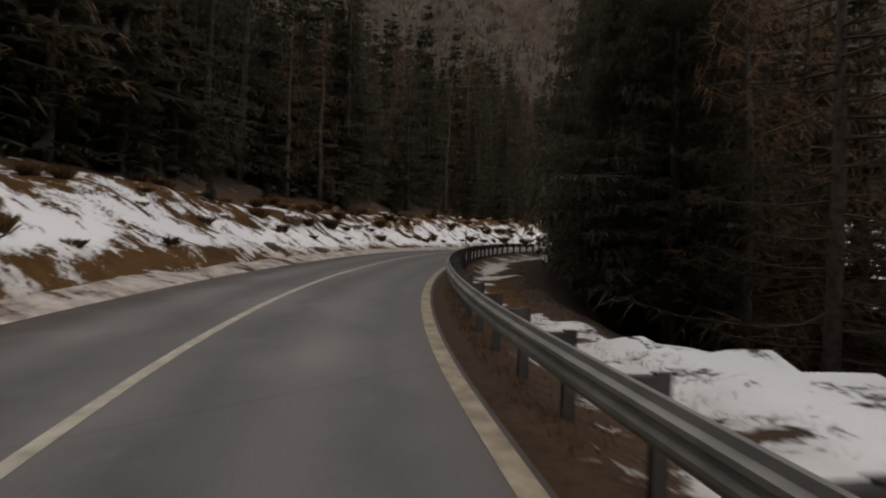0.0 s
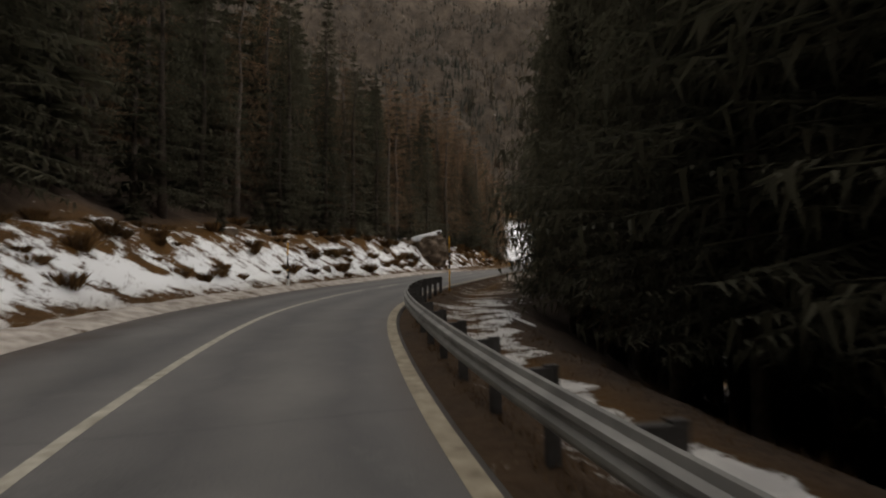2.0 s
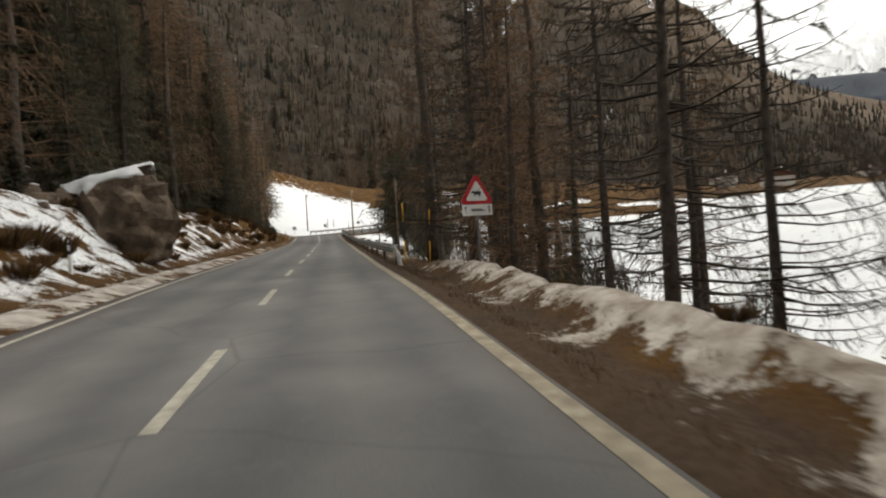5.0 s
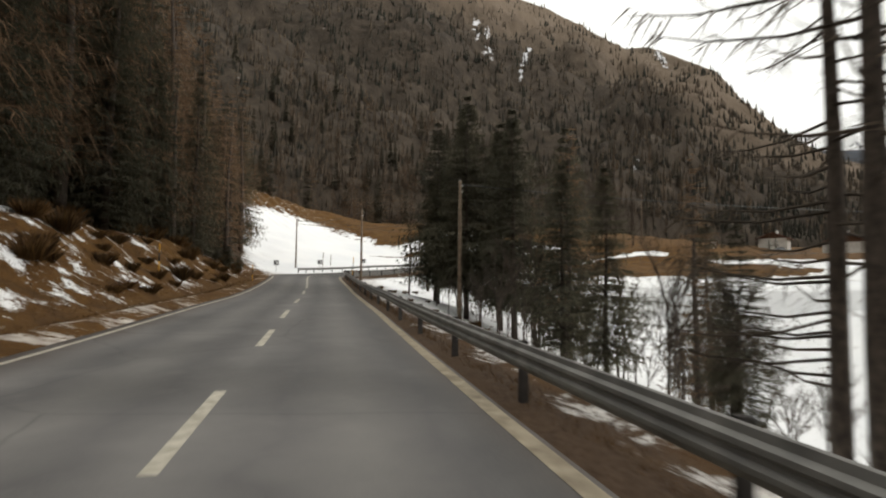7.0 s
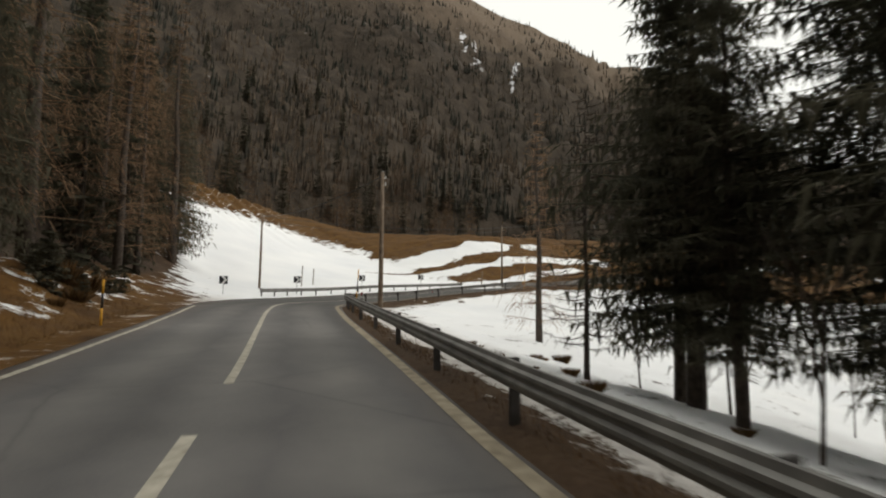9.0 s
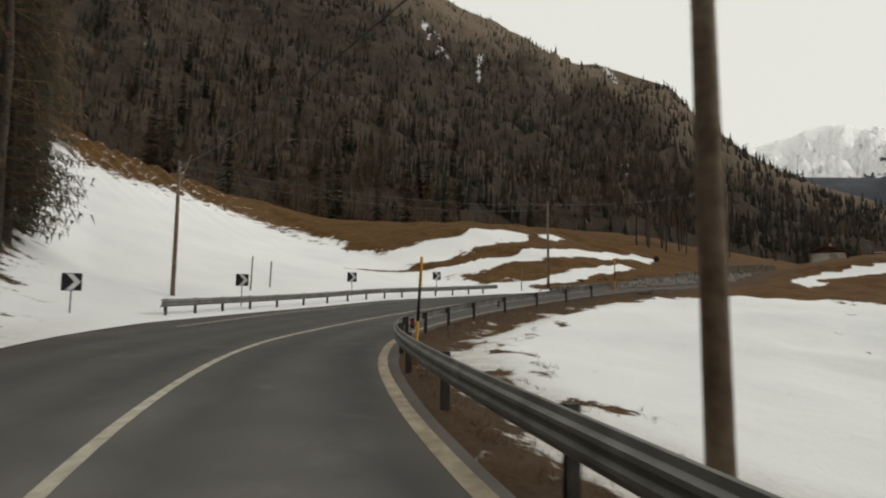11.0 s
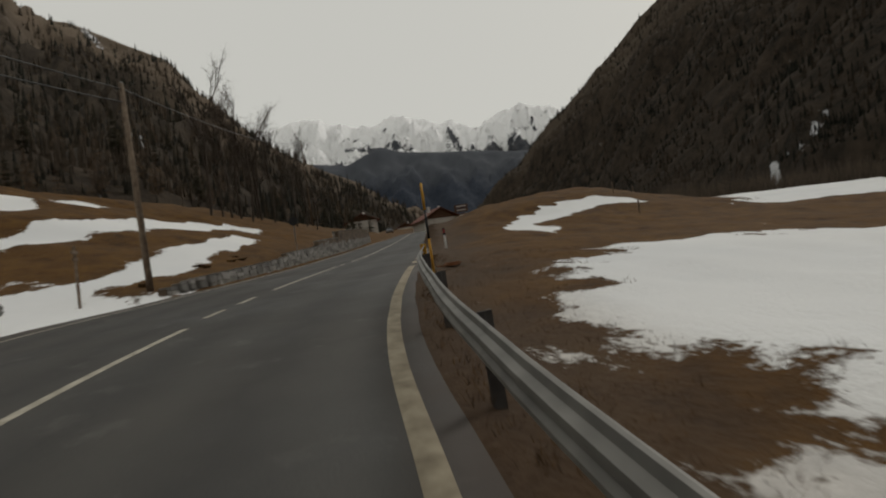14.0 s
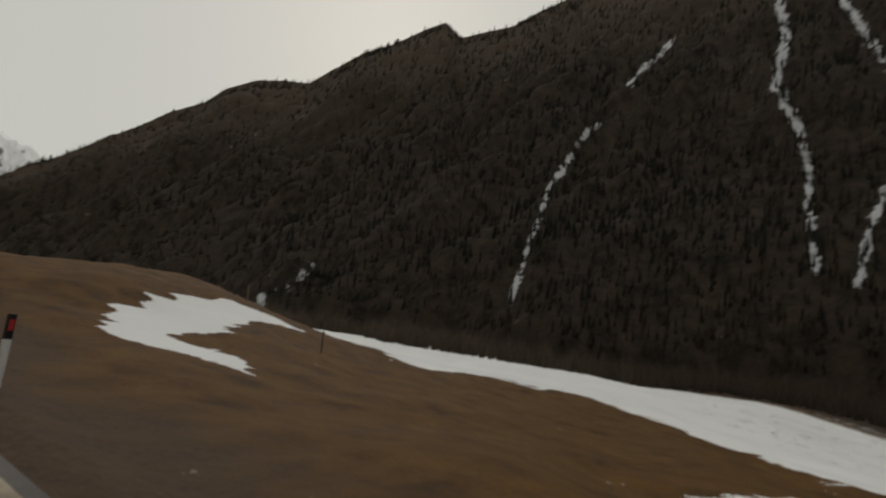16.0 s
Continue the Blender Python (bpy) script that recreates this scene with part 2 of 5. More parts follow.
M_DARKGLASS = plain("dark_window_glass", (0.02, 0.023, 0.027), (0.04, 0.045, 0.05), 2.0, 0.15, 0, 0.02, 0.01, 0.5)
M_SHRUB = make_leaf("dry_shrub", (0.045, 0.027, 0.014), (0.17, 0.1, 0.04))
M_RUST = plain("rusty_orange_plate", (0.14, 0.05, 0.018), (0.26, 0.1, 0.03), 4.0, 0.8, 0, 0.4)
M_WIRE = plain("wire_black", (0.05, 0.05, 0.05), (0.12, 0.12, 0.12), 3.0, 0.5, 0.5)
M_MT_N = make_mountain("forested_mountain_north", (0.024, 0.0195, 0.015), (0.072, 0.056, 0.041), (0.15, 0.115, 0.083), 0.985, 0.30)
# darker copy of the north slope: the south side's shade is in these colours
M_MT_S_SHADE = make_mountain("forested_mountain_south_shade_tone", (0.014, 0.0125, 0.010), (0.060, 0.045, 0.032), (0.075, 0.058, 0.042), 0.95, 0.22)
# blue of distance haze mixed into the wood colours of the far ridge
M_MT_FAR = make_mountain("haze_tinted_forest_ridge", (0.020, 0.025, 0.036), (0.038, 0.046, 0.062), (0.07, 0.075, 0.085), 1.2, 0.22)
M_CONIFER = make_stand("far_conifers", (0.027, 0.027, 0.021), (0.046, 0.044, 0.034), (0.058, 0.045, 0.033), (0.105, 0.080, 0.058))
# far conifers again, darkened in colour to stand for shade on the south slope
M_CONIFER_SHADE = make_stand("far_conifers_shade_tone", (0.012, 0.013, 0.010), (0.026, 0.025, 0.019), (0.026, 0.02, 0.014), (0.062, 0.046, 0.032))


def make_range():
    m = Mat("snow_range", 0.9, 0, 0.1)
    a = m.noise(0.004, 8, (1, 1, 1.2), 0.68)
    c = m.noise(0.02, 6, (1, 1, 1), 0.6)
    s = m.math("ADD", m.math("ADD", m.math("MULTIPLY", a, 0.9), m.math("MULTIPLY", c, 0.35)), m.math("MULTIPLY", m.attr("height"), 0.35))
    mask = m.ramp(s, [(0.715, (0, 0, 0)), (0.765, (1, 1, 1))])
    m.color(m.mix(mask, m.ramp(c, [(0.3, (0.045, 0.05, 0.06)), (0.7, (0.11, 0.112, 0.12))]), (0.95, 0.95, 0.95)))
    m.bump(m.math("ADD", a, c), 1.0, 30.0)
    return m.m


M_RANGE = make_range()


# ---- mesh helpers ----
class Soup:
    """Vertices and faces gathered for one mesh."""

    def __init__(self):
        self.v, self.f = [], []

    def add(self, pts, faces):
        n = len(self.v)
        self.v.extend(tuple(p) for p in pts)
        self.f.extend(tuple(n + i for i in f) for f in faces)

    def tube(self, pts, radii, sides=6, cap=True):
        rings = []
        for i, p in enumerate(pts):
            p = Vector(p)
            a = Vector(pts[max(i - 1, 0)])
            b = Vector(pts[min(i + 1, len(pts) - 1)])
            d = (b - a).normalized()
            side = d.cross(Vector((0, 0, 1)) if abs(d.z) < 0.9 else Vector((1, 0, 0))).normalized()
            up = side.cross(d)
            rings.append([p + (side * math.cos(2 * math.pi * k / sides) + up * math.sin(2 * math.pi * k / sides)) * radii[i] for k in range(sides)])
        n = len(self.v)
        for r in rings:
            self.v.extend(tuple(q) for q in r)
        for i in range(len(rings) - 1):
            for k in range(sides):
                a, b = n + i * sides + k, n + i * sides + (k + 1) % sides
                self.f.append((a, b, b + sides, a + sides))
        if cap:
            self.f.append(tuple(n + k for k in range(sides))[::-1])
            self.f.append(tuple(n + (len(rings) - 1) * sides + k for k in range(sides)))

    def box(self, cx, cy, cz, sx, sy, sz, m=None, bev=0.0):
        x, y, z = sx / 2, sy / 2, sz / 2
        b = min(bev, x * 0.45, y * 0.45)
        if b > 0:
            ring = [(-x + b, -y), (x - b, -y), (x, -y + b), (x, y - b), (x - b, y), (-x + b, y), (-x, y - b), (-x, -y + b)]
        else:
            ring = [(-x, -y), (x, -y), (x, y), (-x, y)]
        k = len(ring)
        pts = [Vector((cx + a, cy + c, cz + w)) for w in (-z, z) for a, c in ring]
        if m is not None:
            pts = [m @ p for p in pts]
        faces = [tuple(range(k))[::-1], tuple(range(k, 2 * k))] + [(i, (i + 1) % k, k + (i + 1) % k, k + i) for i in range(k)]
        self.add(pts, faces)

    def mesh(self, name, material, smooth=False):
        me = bpy.data.meshes.new(name)
        me.from_pydata(self.v, [], self.f)
        me.materials.append(material)
        if smooth:
            me.polygons.foreach_set("use_smooth", [True] * len(me.polygons))
        me.update()
        return me


def part(name, soup, material, parent=None, label="", smooth=False):
    me = soup.mesh(name, material, smooth) if isinstance(soup, Soup) else soup
    ob = new(name, me)
    ob.parent = parent
    return tagged(ob, label)


def thing(name, m, label, category, group="", kind=""):
    ob = new(name)
    ob.empty_display_size = 0.2
    ob.matrix_world = m
    return tagged(ob, label, category, group, kind)


def set_attr(me, name, values):
    a = me.attributes.new(name, "FLOAT", "POINT")
    a.data.foreach_set("value", np.asarray(values, dtype=np.float32))


def smooth01(a, b, x):
    t = np.clip((x - a) / (b - a), 0.0, 1.0)
    return t * t * (3 - 2 * t)


# ---- the road's line ----
def spline(points, n):
    p = [Vector(q) for q in points]
    out = []
    for i in range(len(p) - 1):
        a, b, c, d = p[max(i - 1, 0)], p[i], p[i + 1], p[min(i + 2, len(p) - 1)]
        for k in range(n):
            u = k / n
            out.append(0.5 * ((2 * b) + (c - a) * u + (2 * a - 5 * b + 4 * c - d) * u * u + (3 * b - a - 3 * c + d) * u ** 3))
    out.append(p[-1])
    return np.array(out)


_c = spline(ROAD, 20)
_s = np.concatenate([[0], np.cumsum(np.hypot(np.diff(_c[:, 0]), np.diff(_c[:, 1])))])
ROAD_END = float(_s[-1])
AX_S = np.arange(0.0, ROAD_END, 1.0)
AX = np.stack([np.interp(AX_S, _s, _c[:, k]) for k in range(3)], 1)
_t = np.gradient(AX[:, :2], axis=0)
AX_T = _t / np.linalg.norm(_t, axis=1)[:, None]
RIGHT_LINE = ([0, 46, 66, 80, 115, 139, 153, 168, 182, 197, 201, 208, 213, 217, 222, 228, 233, 238, 243, 255, 275, 420], [3.17, 3.17, 3.1, 3.2, 3.26, 3.11, 3.1, 2.8, 2.86, 3.2, 3.32, 3.3, 3.45, 3.68, 3.86, 3.9, 3.76, 3.63, 3.62, 3.65, 3.6, 3.5])
LEFT_EDGE = ([0, 70, 88, 110, 140, 165, 185, 198, 207, 214, 222, 233, 241, 420], [2.95, 2.85, 3.0, 3.95, 4.2, 3.7, 3.4, 4.2, 6.3, 6.4, 6.3, 6.0, 4.4, 3.9])
BANKING = ([0, 180, 198, 222, 236, 420], [0, 0, 0.03, 0.03, 0, 0])


def line_right(s):
    return np.interp(s, *RIGHT_LINE)


def edge_left(s):
    return np.interp(s, *LEFT_EDGE)


def road_z(s, d):
    return np.interp(s, AX_S, AX[:, 2]) - np.interp(s, *BANKING) * (np.clip(d, -8, 6) - 3.5)


def on_road(s, d, h=0.0):
    """The place at station s, d metres right of the centre line, h above the road."""
    i = (np.interp(s, AX_S, AX[:, 0]), np.interp(s, AX_S, AX[:, 1]))
    t = (np.interp(s, AX_S, AX_T[:, 0]), np.interp(s, AX_S, AX_T[:, 1]))
    n = math.hypot(*t)
    return Vector((i[0] + t[1] / n * d, i[1] - t[0] / n * d, float(road_z(s, d)) + h))


def heading(s):
    """The turn about z that lays a thing's y along the road."""
    return math.degrees(math.atan2(-np.interp(s, AX_S, AX_T[:, 0]), np.interp(s, AX_S, AX_T[:, 1])))


def station(x, y):
    """Station and offset of places in the plan."""
    x, y = np.atleast_1d(x).astype(float), np.atleast_1d(y).astype(float)
    s, d = np.empty_like(x), np.empty_like(x)
    for i in range(0, len(x), 20000):
        xs, ys = x[i:i + 20000], y[i:i + 20000]
        k = ((xs[:, None] - AX[None, :, 0]) ** 2 + (ys[:, None] - AX[None, :, 1]) ** 2).argmin(1)
        vx, vy = xs - AX[k, 0], ys - AX[k, 1]
        al = np.clip(vx * AX_T[k, 0] + vy * AX_T[k, 1], -1, 1)
        s[i:i + 20000] = AX_S[k] + al
        d[i:i + 20000] = vx * AX_T[k, 1] - vy * AX_T[k, 0]
        far = np.hypot(vx, vy) > np.abs(d[i:i + 20000]) + 1.0
        d[i:i + 20000] = np.where(far, np.sign(d[i:i + 20000]) * np.hypot(vx, vy), d[i:i + 20000])
    return s, d


TERMS = {}


def waves(x, y, scale, seed):
    """A smooth, cheap roughness between -1 and 1."""
    if seed not in TERMS:
        r = np.random.RandomState(seed)
        TERMS[seed] = [(r.uniform(0, 6.28), r.uniform(0, 6.28), r.uniform(0.6, 1.7)) for _ in range(9)]
    out = np.zeros_like(x, dtype=float)
    for a, p, f in TERMS[seed]:
        f = f / scale
        out += np.sin((x * math.cos(a) + y * math.sin(a)) * f * 6.28 + p + 0.9 * np.sin((x * math.sin(a) - y * math.cos(a)) * f * 3.1 + p * 2))
    return out / 4.5


FOREST_EDGE = (68.4, 126.0, 0.907, -0.42)


def terrain(x, y):
    """Height of the ground and its cover: snow, soil, grime."""
    s, d = station(x, y)
    zr = road_z(s, d)
    le, re = edge_left(s), line_right(s) + 0.35
    u, v = -d - le, d - re
    g = (x - FOREST_EDGE[0]) * FOREST_EDGE[2] + (y - FOREST_EDGE[1]) * FOREST_EDGE[3]
    rough = waves(x, y, 7.0, 3)
    small = waves(x, y, 2.2, 5)
    # left: cut bank below the wood, then the meadow
    bh = np.interp(s, [0, 60, 100, 112, 128, 135, 150, 172, 190, 420], [2.4, 2.4, 3.0, 3.3, 3.5, 3.3, 3.4, 3.1, 1.3, 0.4])
    bank = bh * smooth01(1.0, 6.5, u) + 0.5 * np.maximum(u - 7.0, 0) - 0.2 * np.maximum(u - 40, 0)
    bank += (0.15 + 0.4 * (1 - smooth01(58, 72, s))) * smooth01(1.2, 1.9, u) + 0.28 * rough * smooth01(2, 5, u) + 0.14 * small * smooth01(1, 3, u)
    bank += 0.22 * np.exp(-((u - 0.75) / 0.45) ** 2) * (s < 172)
    uc = np.minimum(u, 64)
    hill = (0.7 * smooth01(0.3, 1.6, u) + 0.34 * np.clip(u, 0, 26) + 0.1 * np.maximum(u - 26, 0)) * np.interp(s, [300, 380], [1.0, 0.45]) + 0.3 * rough * smooth01(1.5, 5, u)
    mead = (0.10 * uc + (0.0026 + 0.0034 * (1 - smooth01(210, 236, s))) * uc ** 2 + 0.14 * np.maximum(u - 64, 0)) + 0.1 * rough * smooth01(2, 8, u)
    mead = mead * (1 - smooth01(234, 258, s)) + hill * smooth01(234, 258, s)
    w = smooth01(-3.0, 5.0, g)
    left = bank * (1 - w) + mead * w
    # right: shelf, slope, valley
    sh = np.interp(s, [0, 46, 52, 80, 90, 120, 160, 175, 190, 240], [6.0, 6.0, 3.0, 2.8, 3.4, 2.4, 2.2, 3.0, 3.0, 4.0])
    sl = np.interp(s, [0, 85, 110, 140, 165, 190, 236, 262], [0.5, 0.5, 0.6, 0.55, 0.32, 0.12, 0.10, 0.03])
    right = -0.25 * smooth01(0.2, 1.3, v) - sl * np.maximum(v - sh, 0) + 0.16 * rough * smooth01(1.5, 5, v) + 0.06 * small * smooth01(0.8, 3, v)
    right += (0.5 + 0.12 * small) * np.exp(-((v - 2.1) / 0.7) ** 2) * smooth01(92, 100, s) * (1 - smooth01(121, 130, s))
    right += (0.22 * np.abs(small) + 0.12 * waves(x, y, 1.1, 15)) * (1 - smooth01(54, 64, s)) * smooth01(2.0, 3.0, v)
    q = x - 0.35 * y
    valley = -6 + 13.5 * smooth01(20, 95, q) + 0.012 * np.maximum(q - 95, 0) + 0.3 * waves(x, y, 40, 9)
    zright = zr + right
    zright = valley + 0.5 * ((zright - valley) + np.sqrt((zright - valley) ** 2 + 1.5 * smooth01(4, 12, v)))
    ha, hc = (x - 131.5) * 0.32 - (y - 99.5) * 0.95, (x - 131.5) * 0.95 + (y - 99.5) * 0.32
    zright += 3.2 * np.exp(-(ha / 14) ** 2 - ((hc - 3) / 10) ** 2)
    z = np.where(d < 0, zr + left, zright)
    inside = np.minimum(-u, -v)
    z = np.where((u < 0) & (v < 0), zr - 0.14 * smooth01(0.0, 0.5, inside) - 0.02, z)
    # cover
    a_left = np.interp(s, [0, 78, 92, 112, 128, 150, 175, 190], [0.57, 0.58, 0.58, 0.56, 0.5, 0.42, 0.28, 0.32])
    wood = smooth01(6.0, 9.0, u) * (1 - w)
    left_sn = (a_left + 0.06 - 0.2 * smooth01(3.0, 5.5, u) * (s < 120)) * (1 - 0.55 * wood)
    step = np.exp(-((u - 1.55) / 0.3) ** 2)
    left_sn -= (0.22 + 0.28 * (1 - smooth01(58, 68, s))) * step + 0.22 * smooth01(0.35, 0.9, waves(x, y, 2.6, 41)) * smooth01(2.0, 3.2, u)
    line = 58 + 3.5 * waves(x, y, 30, 12) - 0.55 * np.maximum(s - 212, 0)
    mead_sn = 0.92 - 0.62 * smooth01(line - 9, line + 6, u)
    bands = 0.1 + 0.85 * np.exp(-((u - 4.3 - 0.4 * rough) / (1.7 - 0.04 * np.clip(s - 236, 0, 25))) ** 4) * (s < 260)
    bands += 0.85 * np.exp(-((u - 14.4 + 0.17 * (s - 238) - 0.5 * rough) / 1.9) ** 4) * (s < 272)
    bands += 0.8 * np.exp(-((u - 22 + 0.12 * (s - 240) - rough) / (4.0 - 0.1 * np.clip(s - 240, 0, 30))) ** 4) * (s < 266)
    track = np.exp(-((u - 17.8 + 0.18 * (s - 234)) / 0.75) ** 4) * smooth01(228, 233, s) * (s < 275)
    mead_sn = mead_sn * (1 - smooth01(232, 242, s + 3 * rough)) + bands * smooth01(232, 242, s + 3 * rough) - 0.75 * track
    left_sn = left_sn * (1 - w) + mead_sn * w
    shelf = np.interp(s, [0, 56, 66, 80, 96, 122, 165, 180, 188, 200, 262], [0.62, 0.62, 0.7, 0.56, 0.4, 0.36, 0.6, 0.78, 0.7, 0.34, 0.08])
    right_sn = np.where(s < 100, np.where(v < np.interp(s, [46, 52, 56, 66, 77, 86, 94], [6.5, 3.2, 1.7, 1.8, 2.4, 3.4, 4.5]) + 0.5 * rough + 0.4 * small, shelf, 0.05), shelf)
    right_sn = np.where((s > 118) & (s < 190) & (v > 3), 0.72, right_sn)
    right_sn = np.maximum(right_sn, 0.64 * np.exp(-((v - 2.1) / 0.85) ** 4) * smooth01(92, 100, s) * (1 - smooth01(122, 132, s)))
    f0 = np.interp(s, [185, 198, 205, 211, 214, 217, 220, 224, 228, 231, 237, 240, 243], [1, 1.9, 1.8, 2.0, 1.5, 2.9, 2.6, 2.1, 2.3, 3.1, 5.2, 7.8, 12])
    # a brown tongue of grass between the near snow and the far band
    west = np.interp(y, [90, 97, 100, 106, 109.5, 112, 116], [102, 101, 101.5, 104, 107.7, 108.8, 104])
    south = np.interp(x, [101, 105, 108.5, 114, 120, 124, 132, 150, 200], [97, 90, 79, 76, 82, 97, 88, 66, 20])
    tongue = np.minimum(x - west, 0.6 * (y - south))
    streak = waves((x * 0.77 + y * 0.64) / 4, x * 0.64 - y * 0.77, 2.2, 27)
    field = smooth01(-1.1, 1.8, np.minimum(v - f0, -tongue) + 0.6 * waves(x, y, 7, 21) + 1.1 * streak)
    right_sn = np.where(s >= 190, shelf * (1 - field) + 0.9 * field, right_sn)
    ditch = np.exp(-((d - 7.0 - 0.4 * np.sin(s * 0.6)) / 0.38) ** 2) * smooth01(197, 200, s) * (1 - smooth01(212, 216, s))
    right_sn = right_sn - 0.75 * ditch * (0.6 + 0.4 * small) - 0.4 * smooth01(0.85, 1.3, waves(x, y, 4.5, 33)) * (s > 192) * (s < 236)
    hump = np.exp(-(ha / 17) ** 2 - ((hc - 3) / 13) ** 2)
    right_sn = np.where(s > 190, right_sn * (1 - smooth01(0.18, 0.45, hump)) + 0.05 * smooth01(0.18, 0.45, hump), right_sn)
    pa, pc = (x - 124) * 0.45 - (y - 104.5) * 0.89, (x - 124) * 0.89 + (y - 104.5) * 0.45
    patch = np.exp(-(pa / 7.2) ** 4 - ((pc - 1.5 + 0.055 * pa ** 2) / (1.7 + 0.08 * np.maximum(-pa, 0))) ** 4) - 0.9 * np.exp(-((pa + 3.9) / 1.2) ** 2 - ((pc + 0.1) / 0.8) ** 2) + 0.12 * small
    right_sn = np.where(s > 190, np.maximum(right_sn, 1.1 * smooth01(0.25, 0.6, patch)), right_sn)
    right_sn = np.where(v < 1.1, np.minimum(right_sn, 0.2 + 0.25 * v), right_sn)
    sn = np.where(d < 0, left_sn, right_sn)
    soil = np.where(d < 0, np.maximum(wood, 0.25 * step), np.where(s < 110, smooth01(1.5, 2.8, v), 0.35 * (s < 190)))
    soil = np.where((d > 0) & (v < 1.2), 0.75, soil)
    soil = np.where((d > 0) & (s > 190), 0.7 * (1 - smooth01(0.8, np.interp(s, [190, 222, 240], [3.2, 3.6, 4.4]), v + 0.9 * rough)), soil)
    grime = np.where(d < 0, 0.9 * (1 - smooth01(0.8, 2.6, u)) * (1 - w), np.where((s > 90) & (s < 132), 1.0 - smooth01(2.9, 4.6, v), 0.6 * (1 - smooth01(1.6, 3.6, v))))
    return z, sn, soil, grime


def ground_at(x, y):
    return float(terrain(np.array([x]), np.array([y]))[0][0])


def place(s, d, sink=0.05):
    """The place on the ground at a station and an offset."""
    p = on_road(s, d)
    p.z = ground_at(p.x, p.y) - sink
    return p


def axis_steps(lo, hi, step, end_lo, end_hi):
    mid = list(np.arange(lo, hi + 0.01, step))
    a, g, x = [], step, lo
    while x > end_lo:
        g *= 1.25
        x -= g
        a.append(x)
    b, g, x = [], step, mid[-1]
    while x < end_hi:
        g *= 1.25
        x += g
        b.append(x)
    return np.array(a[::-1] + mid + b)


def build_ground():
    xs = axis_steps(-32, 150, 0.58, -2600, 3200)
    ys = axis_steps(-40, 200, 0.58, -2600, 2600)
    X, Y = np.meshgrid(xs, ys)
    x, y = X.ravel(), Y.ravel()
    z, sn, soil, grime = terrain(x, y)
    z = np.minimum(z, 90)
    nx, ny = len(xs), len(ys)
    me = bpy.data.meshes.new("ground")
    i = (np.arange(ny - 1)[:, None] * nx + np.arange(nx - 1)[None, :]).ravel()
    quads = np.stack([i, i + 1, i + nx + 1, i + nx], 1)
    me.vertices.add(len(x))
    me.vertices.foreach_set("co", np.stack([x, y, z], 1).ravel())
    me.loops.add(quads.size)
    me.loops.foreach_set("vertex_index", quads.ravel())
    me.polygons.add(len(quads))
    me.polygons.foreach_set("loop_start", np.arange(len(quads)) * 4)
    me.polygons.foreach_set("use_smooth", np.ones(len(quads), dtype=bool))
    me.update(calc_edges=True)
    me.materials.append(M_GROUND)
    for n, vals in (("snow", sn), ("soil", soil), ("grime", grime)):
        set_attr(me, n, vals)
    tagged(new("ground", me), "snowy alpine ground with brown winter grass and bare soil", "ground", "", "structure")


build_ground()


def strip_mesh(name, material, s0, s1, left, right, lift, cols=2, step=1.0, skirt=0.0):
    """A band along the road between two offsets (functions of the station)."""
    n = max(2, int(round((s1 - s0) / step)) + 1)
    v, f, lane, dirt = [], [], [], []
    for i in range(n):
        s = s0 + (s1 - s0) * i / (n - 1)
        a, b = left(s), right(s)
        ds = [a + (b - a) * k / (cols - 1) for k in range(cols)]
        hs = [lift] * cols
        if skirt:
            ds, hs = [a - 0.05] + ds + [b + 0.05], [lift - skirt] + hs + [lift - skirt]
        for d, h in zip(ds, hs):
            v.append(tuple(on_road(s, d, h)))
            lane.append(abs(((d / 3.2) % 1.0) - 0.5) * 2)
            dirt.append(float(smooth01(1.3, 0.1, d - a)) * 0.9 + float(smooth01(0.7, 0.0, b - d)) * 0.8)
    m = cols + (2 if skirt else 0)
    for i in range(n - 1):
        for k in range(m - 1):
            f.append((i * m + k, i * m + k + 1, (i + 1) * m + k + 1, (i + 1) * m + k))
    me = bpy.data.meshes.new(name)
    me.from_pydata(v, [], f)
    me.materials.append(material)
    me.polygons.foreach_set("use_smooth", [True] * len(me.polygons))
    set_attr(me, "lane", lane)
    set_attr(me, "paving", [0.8 * float(smooth01(180, 200, s0 + (s1 - s0) * i / (n - 1))) + 0.2 * float(smooth01(214, 234, s0 + (s1 - s0) * i / (n - 1))) for i in range(n) for _ in range(m)])
    set_attr(me, "dirt", np.clip(dirt, 0, 1))
    return me


road = tagged(new("road", strip_mesh("road", M_ASPHALT, 1, ROAD_END - 6, lambda s: -float(edge_left(s)), lambda s: float(line_right(s)) + float(np.interp(s, [0, 185, 202, 228, 234, 420], [0.16, 0.16, 0.38, 0.36, 0.26, 0.26])), 0.0, 33, 1.0, 0.25)),
              "grey worn asphalt mountain road with patches and dusty edges", "road", "", "structure")


def marking(s0, s1, d, width, material, label):
    dd = d if callable(d) else (lambda s: d)
    me = strip_mesh("line_marking", material, s0, s1, lambda s: dd(s) - width / 2, lambda s: dd(s) + width / 2, 0.006, 2, 0.75)
    ob = part("line_marking", me, material, road, label)
    return ob


